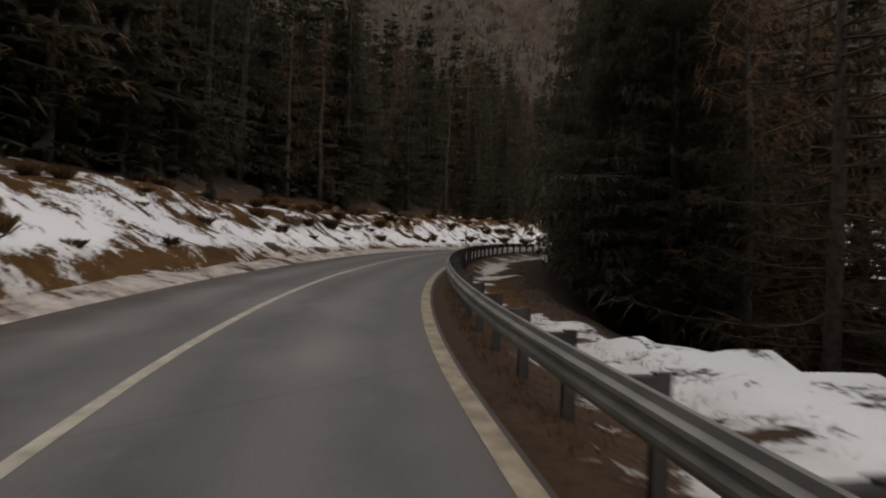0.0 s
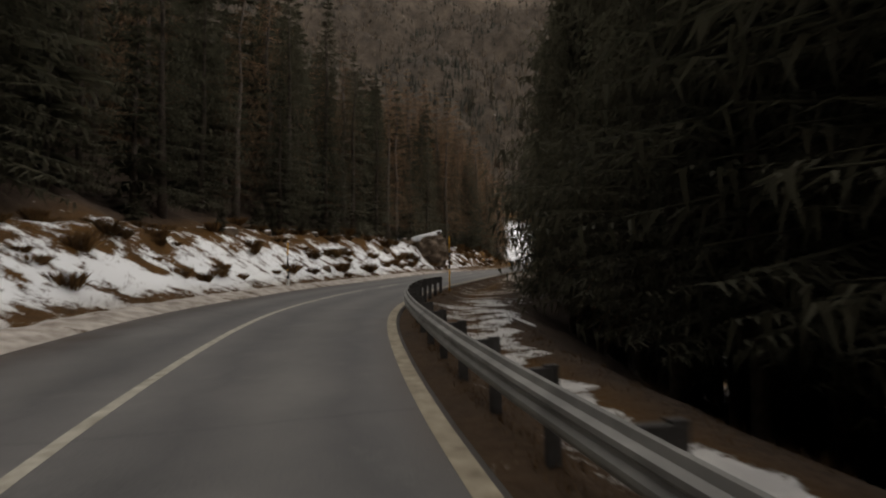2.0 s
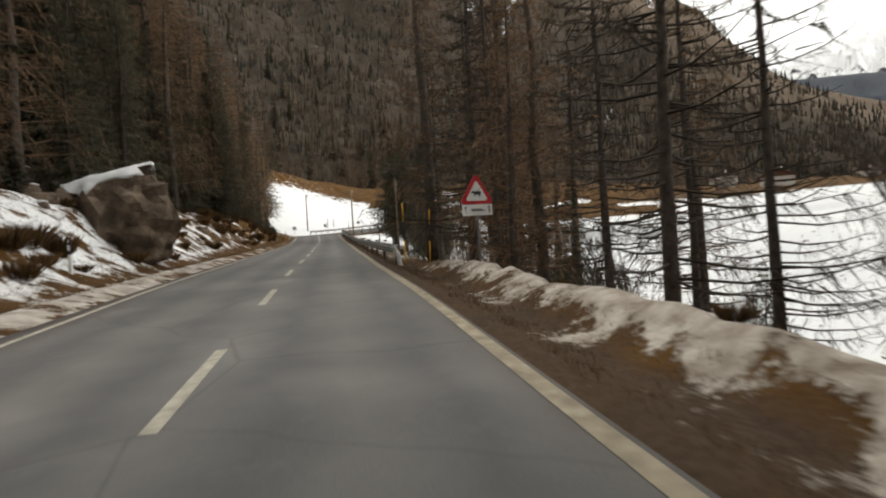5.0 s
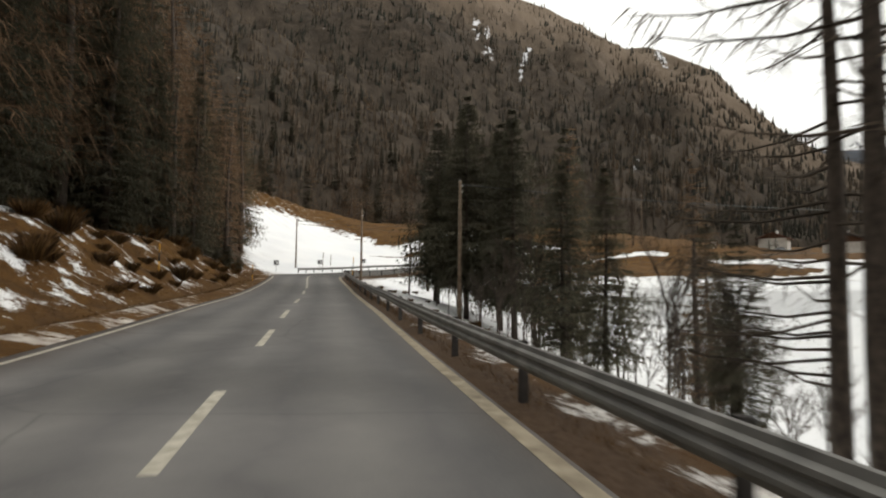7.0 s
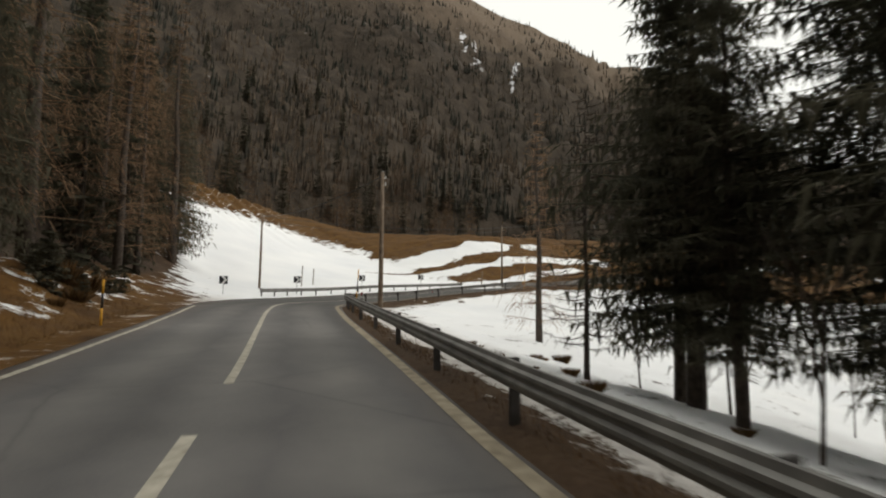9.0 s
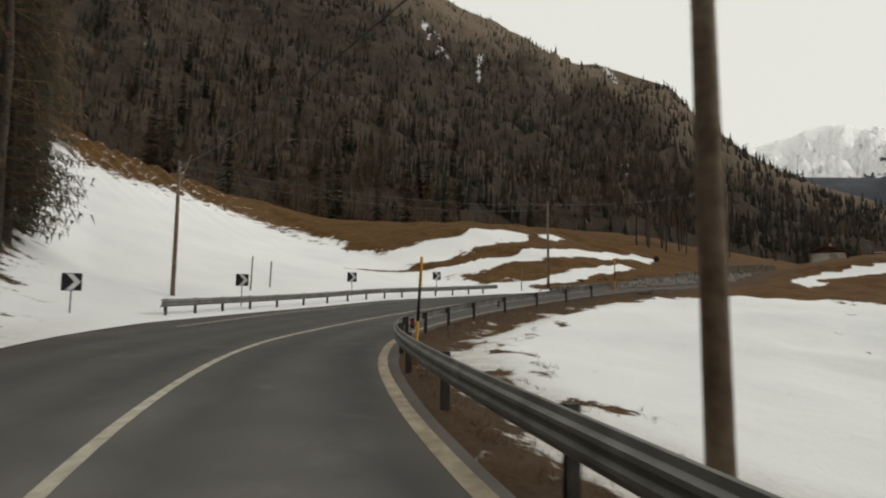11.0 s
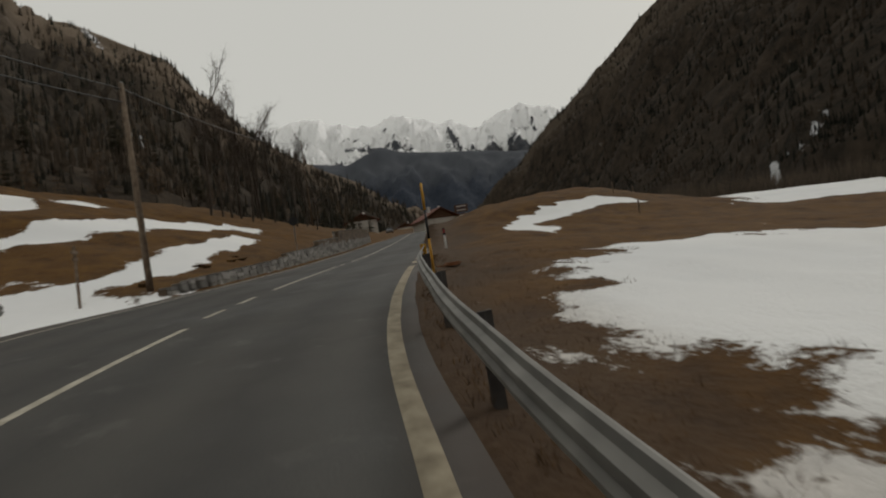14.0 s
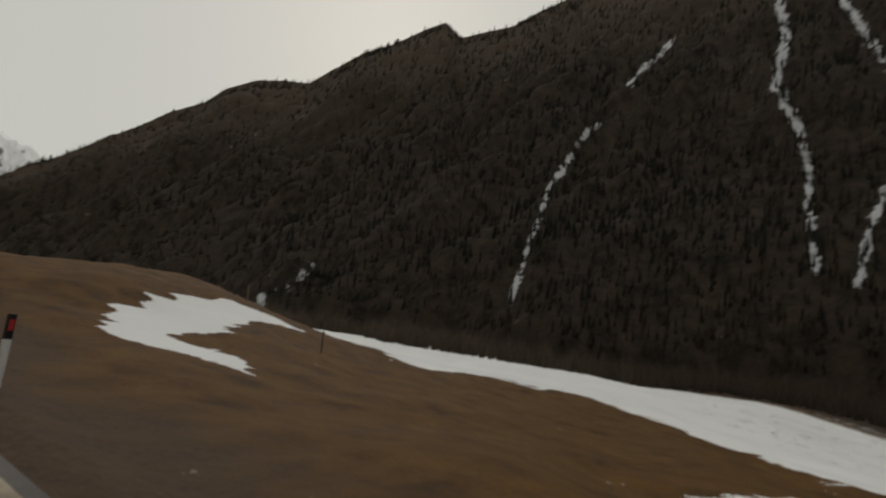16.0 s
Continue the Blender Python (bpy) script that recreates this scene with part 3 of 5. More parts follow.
marking(2, 91.5, 0.0, 0.14, M_LINE, "solid white centre line")
for s_ in (96.9, 104.2, 111.4, 118.6, 125.9, 133.4, 140.8, 148.0, 154.2, 161.3, 168.6):
    marking(s_ - 3.0, s_, -0.05, 0.15, M_LINE, "white centre dash")
marking(171.3, 229, 0.0, 0.14, M_LINE, "solid white centre line")
for a, b in ((230.2, 231.2), (232.0, 233.1), (234.6, 243.2), (244.2, 245.4), (247.2, 290), (294, 360)):
    marking(a, b, -0.15, 0.13, M_LINE, "white centre dash")
marking(2, 236, lambda s: float(line_right(s)), 0.2, M_EDGE, "dusty edge line")
for a, b in ((237.0, 238.2), (239.2, 400)):
    marking(a, b, lambda s: float(line_right(s)), 0.2, M_EDGE, "dusty edge line")
marking(99, 190, lambda s: -float(edge_left(s)) + 0.35 + 0.25 * max(0, min(1, (120 - s) / 20)), 0.13, M_LINE, "worn white edge line")
marking(206, 400, lambda s: -float(np.interp(s, [206, 215, 232, 240, 420], [4.4, 5.2, 5.0, 3.95, 3.6])), 0.12, M_LINE, "worn white edge line")


# ---- mountains ----
EYE0 = Vector((90.0, 122.0, 10.0))


def mountain(name, label, ridge, base_r, ridge_r, base_el, material, seed, bulge, roughness, rows=44, step=0.35, kind="structure", gullies=(), eye=(107, 121, 11)):
    """A slope all round EYE0: ridge is (azimuth, elevation) in degrees; radii may be tables over the azimuth."""
    az = np.arange(ridge[0][0], ridge[-1][0] + 0.01, step)
    top = np.interp(az, [r[0] for r in ridge], [r[1] for r in ridge])
    rb = np.interp(az, *base_r)
    rt = np.interp(az, *ridge_r)
    be = np.interp(az, *base_el)
    v, h, gl = [], [], []
    for j in range(rows + 5):
        f = min(j / rows, 1.0)
        r = rb + (rt - rb) * f
        zb = EYE0.z + rb * np.tan(np.radians(be))
        zt = EYE0.z + rt * np.tan(np.radians(top))
        z = zb + (zt - zb) * (f ** bulge)
        x = EYE0.x + np.sin(np.radians(az)) * r
        y = EYE0.y + np.cos(np.radians(az)) * r
        amp = roughness * rt * 0.02 * (0.25 + math.sin(math.pi * min(f, 0.98)))
        n = waves(x, y, 230, seed) + 0.55 * waves(x + z, y, 85, seed + 1) + 0.3 * waves(x, y + z, 30, seed + 2)
        edge = 0.12 if f > 0.97 else (0.0 if j == 0 else 1.0)
        if j > rows:
            k = j - rows
            r = rt * (1 + 0.12 * k)
            x = EYE0.x + np.sin(np.radians(az)) * r
            y = EYE0.y + np.cos(np.radians(az)) * r
            z = zt - (zt - zb) * 0.22 * k
            edge = 0.3
        if j == 0:
            z = z - 25
        z = z + amp * n * edge
        v.extend(zip(x.tolist(), y.tolist(), z.tolist()))
        h.extend([f] * len(az))
        ga = np.degrees(np.arctan2(x - eye[0], y - eye[1])) % 360
        ge = np.degrees(np.arctan2(z - eye[2], np.hypot(x - eye[0], y - eye[1])))
        near = np.full(len(az), 99.0)
        for line, width in gullies:
            for (a0, e0), (a1, e1) in zip(line[:-1], line[1:]):
                t = np.clip(((ga - a0) * (a1 - a0) + (ge - e0) * (e1 - e0)) / ((a1 - a0) ** 2 + (e1 - e0) ** 2), 0, 1)
                near = np.minimum(near, np.hypot((ga - a0 - t * (a1 - a0)) * 0.9, ge - e0 - t * (e1 - e0)) / width)
        gl.extend(np.exp(-near ** 2).tolist())
    n = len(az)
    faces = [(j * n + i, (j + 1) * n + i, (j + 1) * n + i + 1, j * n + i + 1) for j in range(rows + 4) for i in range(n - 1)]
    me = bpy.data.meshes.new(name)
    me.from_pydata(v, [], faces)
    me.materials.append(material)
    me.polygons.foreach_set("use_smooth", [True] * len(me.polygons))
    set_attr(me, "height", h)
    set_attr(me, "gully", gl)
    ob = tagged(new(name, me), label, "mountain", "", kind)
    return np.array(v).reshape(rows + 5, n, 3)


NORTH = mountain("mountain_north", "steep brown mountainside with larch and spruce wood and bare top",
                 [(-80, 20), (-40, 28), (0, 34), (40, 35.5), (55, 32.4), (61, 29.6), (64.5, 28.4), (68.4, 26.3), (70.4, 25.2), (72.8, 23.9), (75.2, 23.9), (78.1, 22.9), (80.2, 22.1), (82.6, 21.2), (83.9, 19.7), (85, 18.2), (87, 16.4), (89, 14.6), (92.2, 12.0), (95.8, 10.2), (98.6, 8.9), (103, 5.4), (107, 3.6)],
                 ([-80, 20, 60, 78, 88, 100, 107], [150, 108, 110, 135, 190, 290, 420]), ([-80, 30, 73, 82, 90, 107], [900, 900, 950, 640, 560, 760]),
                 ([-80, 20, 29, 36, 46, 62, 79, 88, 97, 107], [15, 15, 13.9, 12.0, 11.0, 9.6, 8.0, 6.4, 4.4, 2.4]), M_MT_N, 11, 1.12, 1.0,
                 gullies=[(((63.3, 26), (63.2, 23.3)), 0.3), (((79.1, 14.5), (80.3, 12.9)), 0.3), (((76.4, 23.3), (77.4, 22.3)), 0.25), (((56.7, 28.5), (59.5, 25.9)), 0.3)], eye=(85, 123, 10))
# the south slope's shade comes from its darker material, not from the light
SOUTH = mountain("mountain_south", "forested mountainside with its shade put into darker colours, with snow gullies",
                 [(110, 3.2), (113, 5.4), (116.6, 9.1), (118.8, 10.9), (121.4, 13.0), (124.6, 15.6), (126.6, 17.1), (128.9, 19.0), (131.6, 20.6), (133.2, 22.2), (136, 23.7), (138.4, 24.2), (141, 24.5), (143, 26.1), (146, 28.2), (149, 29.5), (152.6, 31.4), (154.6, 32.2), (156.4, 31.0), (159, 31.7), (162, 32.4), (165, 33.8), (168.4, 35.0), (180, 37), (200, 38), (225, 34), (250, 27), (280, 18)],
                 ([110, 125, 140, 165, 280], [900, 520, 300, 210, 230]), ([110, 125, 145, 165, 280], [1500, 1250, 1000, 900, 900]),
                 ([110, 130, 150, 165, 180, 280], [2.5, 2.4, 2.2, 1.2, 0.8, -1]), M_MT_S_SHADE, 31, 1.05, 1.0, 76, 0.25,
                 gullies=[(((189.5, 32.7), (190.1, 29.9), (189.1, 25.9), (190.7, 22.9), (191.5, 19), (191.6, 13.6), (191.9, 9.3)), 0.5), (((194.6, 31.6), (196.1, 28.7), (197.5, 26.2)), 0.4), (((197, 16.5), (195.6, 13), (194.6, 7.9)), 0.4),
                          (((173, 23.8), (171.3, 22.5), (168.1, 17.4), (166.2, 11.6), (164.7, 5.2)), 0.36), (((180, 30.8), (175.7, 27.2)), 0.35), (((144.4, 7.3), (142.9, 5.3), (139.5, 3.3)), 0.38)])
# no haze in the air here: the ridge's blue colour stands for it
mountain("ridge_far", "forested ridge across the valley head with haze painted in as blue",
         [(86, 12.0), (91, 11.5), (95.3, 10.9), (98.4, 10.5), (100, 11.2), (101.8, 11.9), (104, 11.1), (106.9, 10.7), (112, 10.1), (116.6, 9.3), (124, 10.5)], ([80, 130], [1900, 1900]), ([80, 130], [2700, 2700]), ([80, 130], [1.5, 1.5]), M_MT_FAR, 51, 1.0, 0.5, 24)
mountain("snow_range", "distant snow-covered mountain range with bare rock ribs",
         [(82, 12.5), (88, 14.2), (91.6, 14.6), (93.4, 15.1), (94.6, 15.4), (96.2, 15.2), (96.9, 14.7), (98.4, 14.5), (100.3, 14.0), (102, 14.1), (103.6, 14.9), (105, 14.4), (106.9, 14.0), (108.2, 13.3), (109.3, 13.6), (110.6, 12.9), (112, 12.3), (113, 12.8), (114.4, 13.5), (115.6, 13.6), (116.6, 14.1), (117.8, 13.6), (118.9, 13.2), (119.6, 13.3), (121, 12.2), (125, 12.5)],
         ([80, 130], [3000, 3000]), ([80, 130], [4000, 4000]), ([80, 130], [7, 7]), M_RANGE, 71, 1.0, 0.9, 40, 0.2)


def conifer_stuff(name, label, surf, count, lo, hi, size, seed, material, az_keep=(0.0, 1.0)):
    """Many small ragged conifers on a mountainside, as one mesh."""
    r = random.Random(seed)
    soup = Soup()
    rows, n = surf.shape[0] - 5, surf.shape[1]
    for _ in range(count):
        j = (lo + (hi - lo) * r.random() ** 1.5) * (rows - 1)
        i = (az_keep[0] + (az_keep[1] - az_keep[0]) * r.random()) * (n - 2)
        j0, i0 = int(j), int(i)
        p = surf[j0, i0] + (surf[j0 + 1, i0] - surf[j0, i0]) * (j - j0) + (surf[j0, i0 + 1] - surf[j0, i0]) * (i - i0)
        h = size * r.uniform(0.55, 1.25) * (0.6 + 0.4 * min(1.0, 4 * j / rows))
        w = h * r.uniform(0.13, 0.2)
        k = 4
        lean = (r.uniform(-0.04, 0.04) * h, r.uniform(-0.04, 0.04) * h)
        a0 = r.uniform(0, 6.28)
        pts = []
        for f, q in ((0.0, 1.0), (0.42, 0.5), (0.33, 0.82), (0.72, 0.28), (0.62, 0.55)):
            for c in range(k):
                a = a0 + c * 6.283 / k + f
                rr = w * q * (1 - f * 0.35) * r.uniform(0.7, 1.25)
                pts.append((p[0] + math.cos(a) * rr + lean[0] * f, p[1] + math.sin(a) * rr + lean[1] * f, p[2] + h * f - 1.0))
        pts.append((p[0] + lean[0], p[1] + lean[1], p[2] + h))
        fs = []
        for lo_r, hi_r in ((0, 1), (2, 3)):
            fs += [(lo_r * k + c, lo_r * k + (c + 1) % k, hi_r * k + (c + 1) % k, hi_r * k + c) for c in range(k)]
        fs += [(4 * k + c, 4 * k + (c + 1) % k, 5 * k) for c in range(k)]
        soup.add(pts, fs)
    return tagged(part(name, soup, material), label, "forest", "", "stuff")


conifer_stuff("far_forest", "distant larch and spruce wood on the mountainside", NORTH, 17000, 0.0, 0.82, 8.5, 5, M_CONIFER)
conifer_stuff("far_forest", "distant wood along the top of the brown mountain", NORTH, 700, 0.9, 0.999, 8, 6, M_CONIFER, (0.55, 1.0))
# south woods take the conifer colours that have shade painted in
conifer_stuff("far_forest", "spruce wood on the south mountainside, shade put into its dark colour", SOUTH, 13000, 0.0, 0.92, 9, 7, M_CONIFER_SHADE, (0.0, 0.75))
conifer_stuff("far_forest", "spruces along the south mountain's crest, shade put into their dark colour", SOUTH, 1800, 0.93, 0.999, 11, 8, M_CONIFER_SHADE, (0.0, 0.75))


# ---- trees ----
def spruce_parts(h, spread, seed, whorls, per, sprays, bare=0.06, droop=0.4, curtain=0.5, fill=0.15, blade=1.0, side=0.42):
    """Trunk and crown of a full spruce: fronds of side sprays with hanging twigs."""
    r = random.Random(seed)
    trunk, crown = Soup(), Soup()
    pts = [(r.uniform(-0.012, 0.012) * h * f, r.uniform(-0.012, 0.012) * h * f, h * f - 0.4) for f in (0, 0.2, 0.4, 0.6, 0.8, 1.0)]
    rad = h * 0.0095 + 0.035
    trunk.tube(pts, [rad * 1.25, rad, rad * 0.8, rad * 0.55, rad * 0.3, 0.02], 8)
    gap = [r.uniform(0.72, 1.15) for _ in range(9)]
    for i in range(whorls):
        f = bare + (1 - bare) * ((i + r.random() * 0.8) / whorls) ** 1.08
        z = h * f
        reach = spread * ((1 - f) / (1 - bare)) ** 0.82 * (0.7 + 0.3 * min(1, (f - bare) * 7)) * gap[int(f * 8.99)] + 0.14
        a0 = r.uniform(0, 6.28)
        for b in range(per):
            if r.random() < 0.1:
                continue
            a = a0 + 6.283 * b / per + r.uniform(-0.4, 0.4)
            L = reach * r.uniform(0.6, 1.18)
            ca, sa = math.cos(a), math.sin(a)
            rise = r.uniform(0.05, 0.25) - droop * (1 - f)

            def at(t, off=0.0, dz=0.0):
                zz = z + L * (rise * t - 0.22 * t * t + 0.2 * t ** 3) + dz
                return (ca * L * t - sa * off, sa * L * t + ca * off, zz)

            w = fill * L + 0.015
            crown.add([at(0.0), at(0.42, w), at(0.92), at(0.48, -w)], [(0, 1, 2), (0, 2, 3)])
            for k in range(sprays):
                t = 0.14 + 0.8 * (k + r.random()) / sprays
                ln = (side * L * (1.08 - 0.8 * t) + 0.12) * r.uniform(0.7, 1.25)
                hw = blade * (0.05 + 0.05 * L ** 0.5) * r.uniform(0.6, 1.2) / L
                for sg in (-1, 1):
                    dz = -ln * r.uniform(0.1, 0.55)
                    crown.add([at(t - hw), at(t + hw, 0, -0.01), at(t + 0.5 * ln / L, sg * ln, dz)], [(0, 1, 2)])
                if r.random() < curtain:
                    o = r.uniform(-0.6, 0.6) * ln
                    crown.add([at(t - hw * 1.3, o), at(t + hw * 1.3, o), at(t + r.uniform(-0.05, 0.1), o * 1.2, -r.uniform(0.2, 0.5) * (0.4 + 0.25 * L))], [(0, 1, 2)])
    return trunk, crown


def larch_parts(h, spread, seed, whorls, per, twigs, bare=0.14, fat=0.03):
    r = random.Random(seed)
    trunk, crown = Soup(), Soup()
    pts = [(r.uniform(-0.015, 0.015) * h * f, r.uniform(-0.015, 0.015) * h * f, h * f - 0.4) for f in (0, 0.2, 0.4, 0.6, 0.8, 1.0)]
    rad = h * 0.011 + 0.04
    trunk.tube(pts, [rad * 1.25, rad, rad * 0.8, rad * 0.55, rad * 0.3, 0.02], 7)
    for i in range(whorls):
        f = bare + (1 - bare) * (i + r.random()) / whorls
        z = h * f
        reach = spread * (1 - f) ** 0.7 + 0.2
        for b in range(per):
            a = r.uniform(0, 6.28)
            L = reach * r.uniform(0.5, 1.15)
            ca, sa = math.cos(a), math.sin(a)
            rise = r.uniform(-0.15, 0.25)

            def at(t, off=0.0, dz=0.0):
                return (ca * L * t - sa * off, sa * L * t + ca * off, z + L * (rise * t - 0.15 * t + 0.2 * t * t) + dz)

            crown.add([at(0, 0, -0.03), at(0, 0, 0.03), at(1.0)], [(0, 1, 2)])
            crown.add([at(0, -0.02), at(0, 0.02), at(1.0)], [(0, 1, 2)])
            for k in range(twigs):
                t = 0.2 + 0.8 * r.random()
                o, dz = r.uniform(-0.42, 0.42) * L, r.uniform(-0.36, 0.16) * L
                e = fat / L
                crown.add([at(t - e), at(t + e), at(t + 0.1, o, dz)], [(0, 1, 2)])
                crown.add([at(t - e, 0, -0.012), at(t + e * 0.4, 0, 0.016), at(t + 0.12, o * 0.6, dz + 0.1 * L)], [(0, 1, 2)])
                crown.add([at(t + 0.05 - e, o * 0.5, dz * 0.5), at(t + 0.05 + e, o * 0.5, dz * 0.5), at(t + 0.16, o * 0.2, dz - 0.12 * L)], [(0, 1, 2)])
    return trunk, crown


def scaffold_parts(h, seed, boughs):
    """A tall, thin conifer with long dead boughs and few needles."""
    r = random.Random(seed)
    trunk, crown = Soup(), Soup()
    pts = [(r.uniform(-0.01, 0.01) * h * f, r.uniform(-0.01, 0.01) * h * f, h * f - 0.5) for f in (0, 0.15, 0.35, 0.55, 0.8, 1.0)]
    trunk.tube(pts, [0.2, 0.17, 0.14, 0.1, 0.06, 0.015], 8)
    for i in range(boughs):
        f = 0.12 + 0.88 * (i + r.random()) / boughs
        a = r.uniform(0, 6.28)
        L = (3.5 * (1 - f) + 0.8) * r.uniform(0.5, 1.15)
        z = h * f
        ca, sa = math.cos(a), math.sin(a)
        bend = r.uniform(-0.12, 0.1)

        def at(t, off=0.0, dz=0.0):
            return (ca * L * t - sa * off, sa * L * t + ca * off, z + L * (-0.22 * t + 0.3 * t * t + bend * t) + dz)

        crown.tube([at(0), at(0.35), at(0.7), at(1.0)], [0.035, 0.026, 0.016, 0.006], 4, False)
        for k in range(9):
            t = 0.25 + 0.75 * r.random()
            o = r.uniform(-0.35, 0.35) * L
            e = 0.014 / L
            crown.add([at(t - e), at(t + e), at(t + 0.16, o, r.uniform(-0.22, 0.1) * L)], [(0, 1, 2)])
            crown.add([at(t + 0.05 - e, o * 0.3, -0.01), at(t + 0.05 + e, o * 0.3, 0.01), at(t + 0.13, o * 0.8, r.uniform(-0.2, 0.1) * L)], [(0, 1, 2)])
            crown.add([at(t + 0.02 - e, o * 0.15), at(t + 0.02 + e, o * 0.15), at(t + 0.1, -o * 0.3, r.uniform(-0.2, 0.1) * L)], [(0, 1, 2)])
    return trunk, crown


def birch_parts(h, seed):
    r = random.Random(seed)
    trunk, crown = Soup(), Soup()

    def grow(p, d, L, rad, level):
        q = p + d * L * 0.5 + Vector((r.uniform(-1, 1), r.uniform(-1, 1), 0)) * L * 0.05
        e = p + d * L
        trunk.tube([p, q, e], [rad, rad * 0.8, rad * 0.5], 5 if level < 2 else 3, False)
        if level == 3:
            for _ in range(5):
                t = e + Vector((r.uniform(-1, 1), r.uniform(-1, 1), r.uniform(-0.6, 0.9))) * L * 0.7
                w = Vector((r.uniform(-1, 1), r.uniform(-1, 1), 0)) * 0.018
                crown.add([e - w, e + w, t], [(0, 1, 2)])
                crown.add([q - w, q + w, q + (t - e) * 0.8], [(0, 1, 2)])
            return
        for k in range(4 if level else 5):
            s = p + d * L * (0.35 + 0.65 * (k + r.random()) / 5)
            nd = (d + Vector((r.uniform(-1, 1), r.uniform(-1, 1), r.uniform(-0.1, 0.7))) * 0.62).normalized()
            grow(s, nd, L * r.uniform(0.42, 0.62), rad * 0.5, level + 1)

    grow(Vector((0, 0, -0.3)), Vector((r.uniform(-0.08, 0.08), r.uniform(-0.08, 0.08), 1)).normalized(), h * 0.64, h * 0.0095, 0)
    return trunk, crown


def make_tree(name, parts, material, label, group):
    root = thing(name, pose(0, 0, -500), label, "tree", group)
    part("trunk", parts[0], M_BARK, root, "", True)
    part("crown", parts[1], material, root)
    return root


SPRUCE_L = "dark green spruce with drooping boughs beside the road"
LARCH_L = "bare brown larch without needles on the slope"
TREES = {
    "spruce": [make_tree("spruce", spruce_parts(h, w, k, 44, 9, 8, 0.05, 0.4, 0.7, 0.012, 0.3, 0.2), M_SPRUCE, SPRUCE_L, "spruces") for k, (h, w) in enumerate(((17, 3.3), (20, 3.6), (14, 3.0)))],
    "spruce_far": [make_tree("spruce", spruce_parts(h, w, 20 + k, 26, 6, 3, 0.03, fill=0.2, blade=0.9), M_SPRUCE, "dark spruce within the wood", "spruces") for k, (h, w) in enumerate(((19, 3.3), (16, 3.1)))],
    "larch_far": [make_tree("larch", larch_parts(h, w, 50 + k, 26, 5, 3, 0.06, 0.035), M_LARCH, "bare brown larch", "larches") for k, (h, w) in enumerate(((15, 2.9), (12, 2.6)))],
    "larch": [make_tree("larch", larch_parts(h, w, 40 + k, 36, 5, 7, 0.1, 0.015), M_LARCH, LARCH_L, "larches") for k, (h, w) in enumerate(((19, 3.3), (16, 3.0), (22, 3.7)))],
    "thin": [make_tree("thin_conifer", scaffold_parts(h, 60 + k, 90), M_BRANCH, "tall thin conifer with dead boughs below the road", "thin conifers") for k, h in enumerate((17, 14, 20))],
    "birch": [make_tree("bare_tree", birch_parts(h, 80 + k), M_BRANCH, "bare deciduous tree in winter", "bare trees") for k, h in enumerate((14, 11))],
    "bare_spruce": [make_tree("spruce", spruce_parts(h, w, 30 + k, 50, 10, 10, 0.15, 0.36, 0.6, 0.012, 0.3, 0.2), M_SPRUCE, "dark bushy spruce with a bare lower trunk below the road", "spruces") for k, (h, w) in enumerate(((16, 4.2), (14.5, 3.9)))],
    "sapling": [make_tree("young_spruce", spruce_parts(2.4, 0.8, 90 + k, 14, 6, 4, 0.04), M_SPRUCE, "small young spruce on the bank", "young spruces") for k in range(2)],
}
FAR = []


def plant(kind, p, scale=1.0, turn=None):
    rr = PLANT
    if kind.endswith("_far"):
        FAR.append((kind, rr.randrange(len(TREES[kind])), Matrix.LocRotScale(p, Euler((0, 0, rr.uniform(0, 6.28))), (scale * rr.uniform(0.92, 1.1), scale * rr.uniform(0.92, 1.1), scale))))
        return None
    src = TREES[kind][rr.randrange(len(TREES[kind]))]
    m = Matrix.LocRotScale(p, Euler((rr.uniform(-0.02, 0.02), rr.uniform(-0.02, 0.02), rr.uniform(0, 6.28) if turn is None else turn)), None)
    ob = copy_thing(src, m)
    ob.scale = (scale * rr.uniform(0.92, 1.08), scale * rr.uniform(0.92, 1.08), scale)
    return ob


PLANT = random.Random(17)


def wood(s0, s1, sign, near, far, count, choose, gap, edge):
    """Trees scattered between two stations, near to far metres off the road's edge."""
    put, tries = [], 0
    while len(put) < count and tries < count * 30:
        tries += 1
        s = PLANT.uniform(s0, s1)
        o = near + (far - near) * PLANT.random() ** 1.25
        d = -(edge_left(s) + o) if sign < 0 else line_right(s) + 0.35 + o
        p = on_road(s, float(d))
        if edge and (p.x - FOREST_EDGE[0]) * FOREST_EDGE[2] + (p.y - FOREST_EDGE[1]) * FOREST_EDGE[3] > -0.5:
            continue
        if any((p.x - q[0]) ** 2 + (p.y - q[1]) ** 2 < gap * gap for q in put):
            continue
        ss, dd = station(p.x, p.y)
        if -float(edge_left(ss[0])) - 2.0 < dd[0] < float(line_right(ss[0])) + 2.2:
            continue
        p.z = ground_at(p.x, p.y) - 0.1
        put.append((p.x, p.y))
        kind, size = choose(s, o)
        plant(kind, p, size)


def left_mix(s, o):
    r = PLANT.random()
    if s > 118 and o < 16:
        return ("larch", PLANT.uniform(0.8, 1.15)) if r < 0.24 else ("spruce" if o < 9 else "spruce_far", PLANT.uniform(0.75, 1.15))
    if r < 0.3:
        return ("larch" if o < 14 else "larch_far"), PLANT.uniform(0.8, 1.2)
    return ("spruce" if o < 10.5 else "spruce_far"), PLANT.uniform(0.8, 1.3)


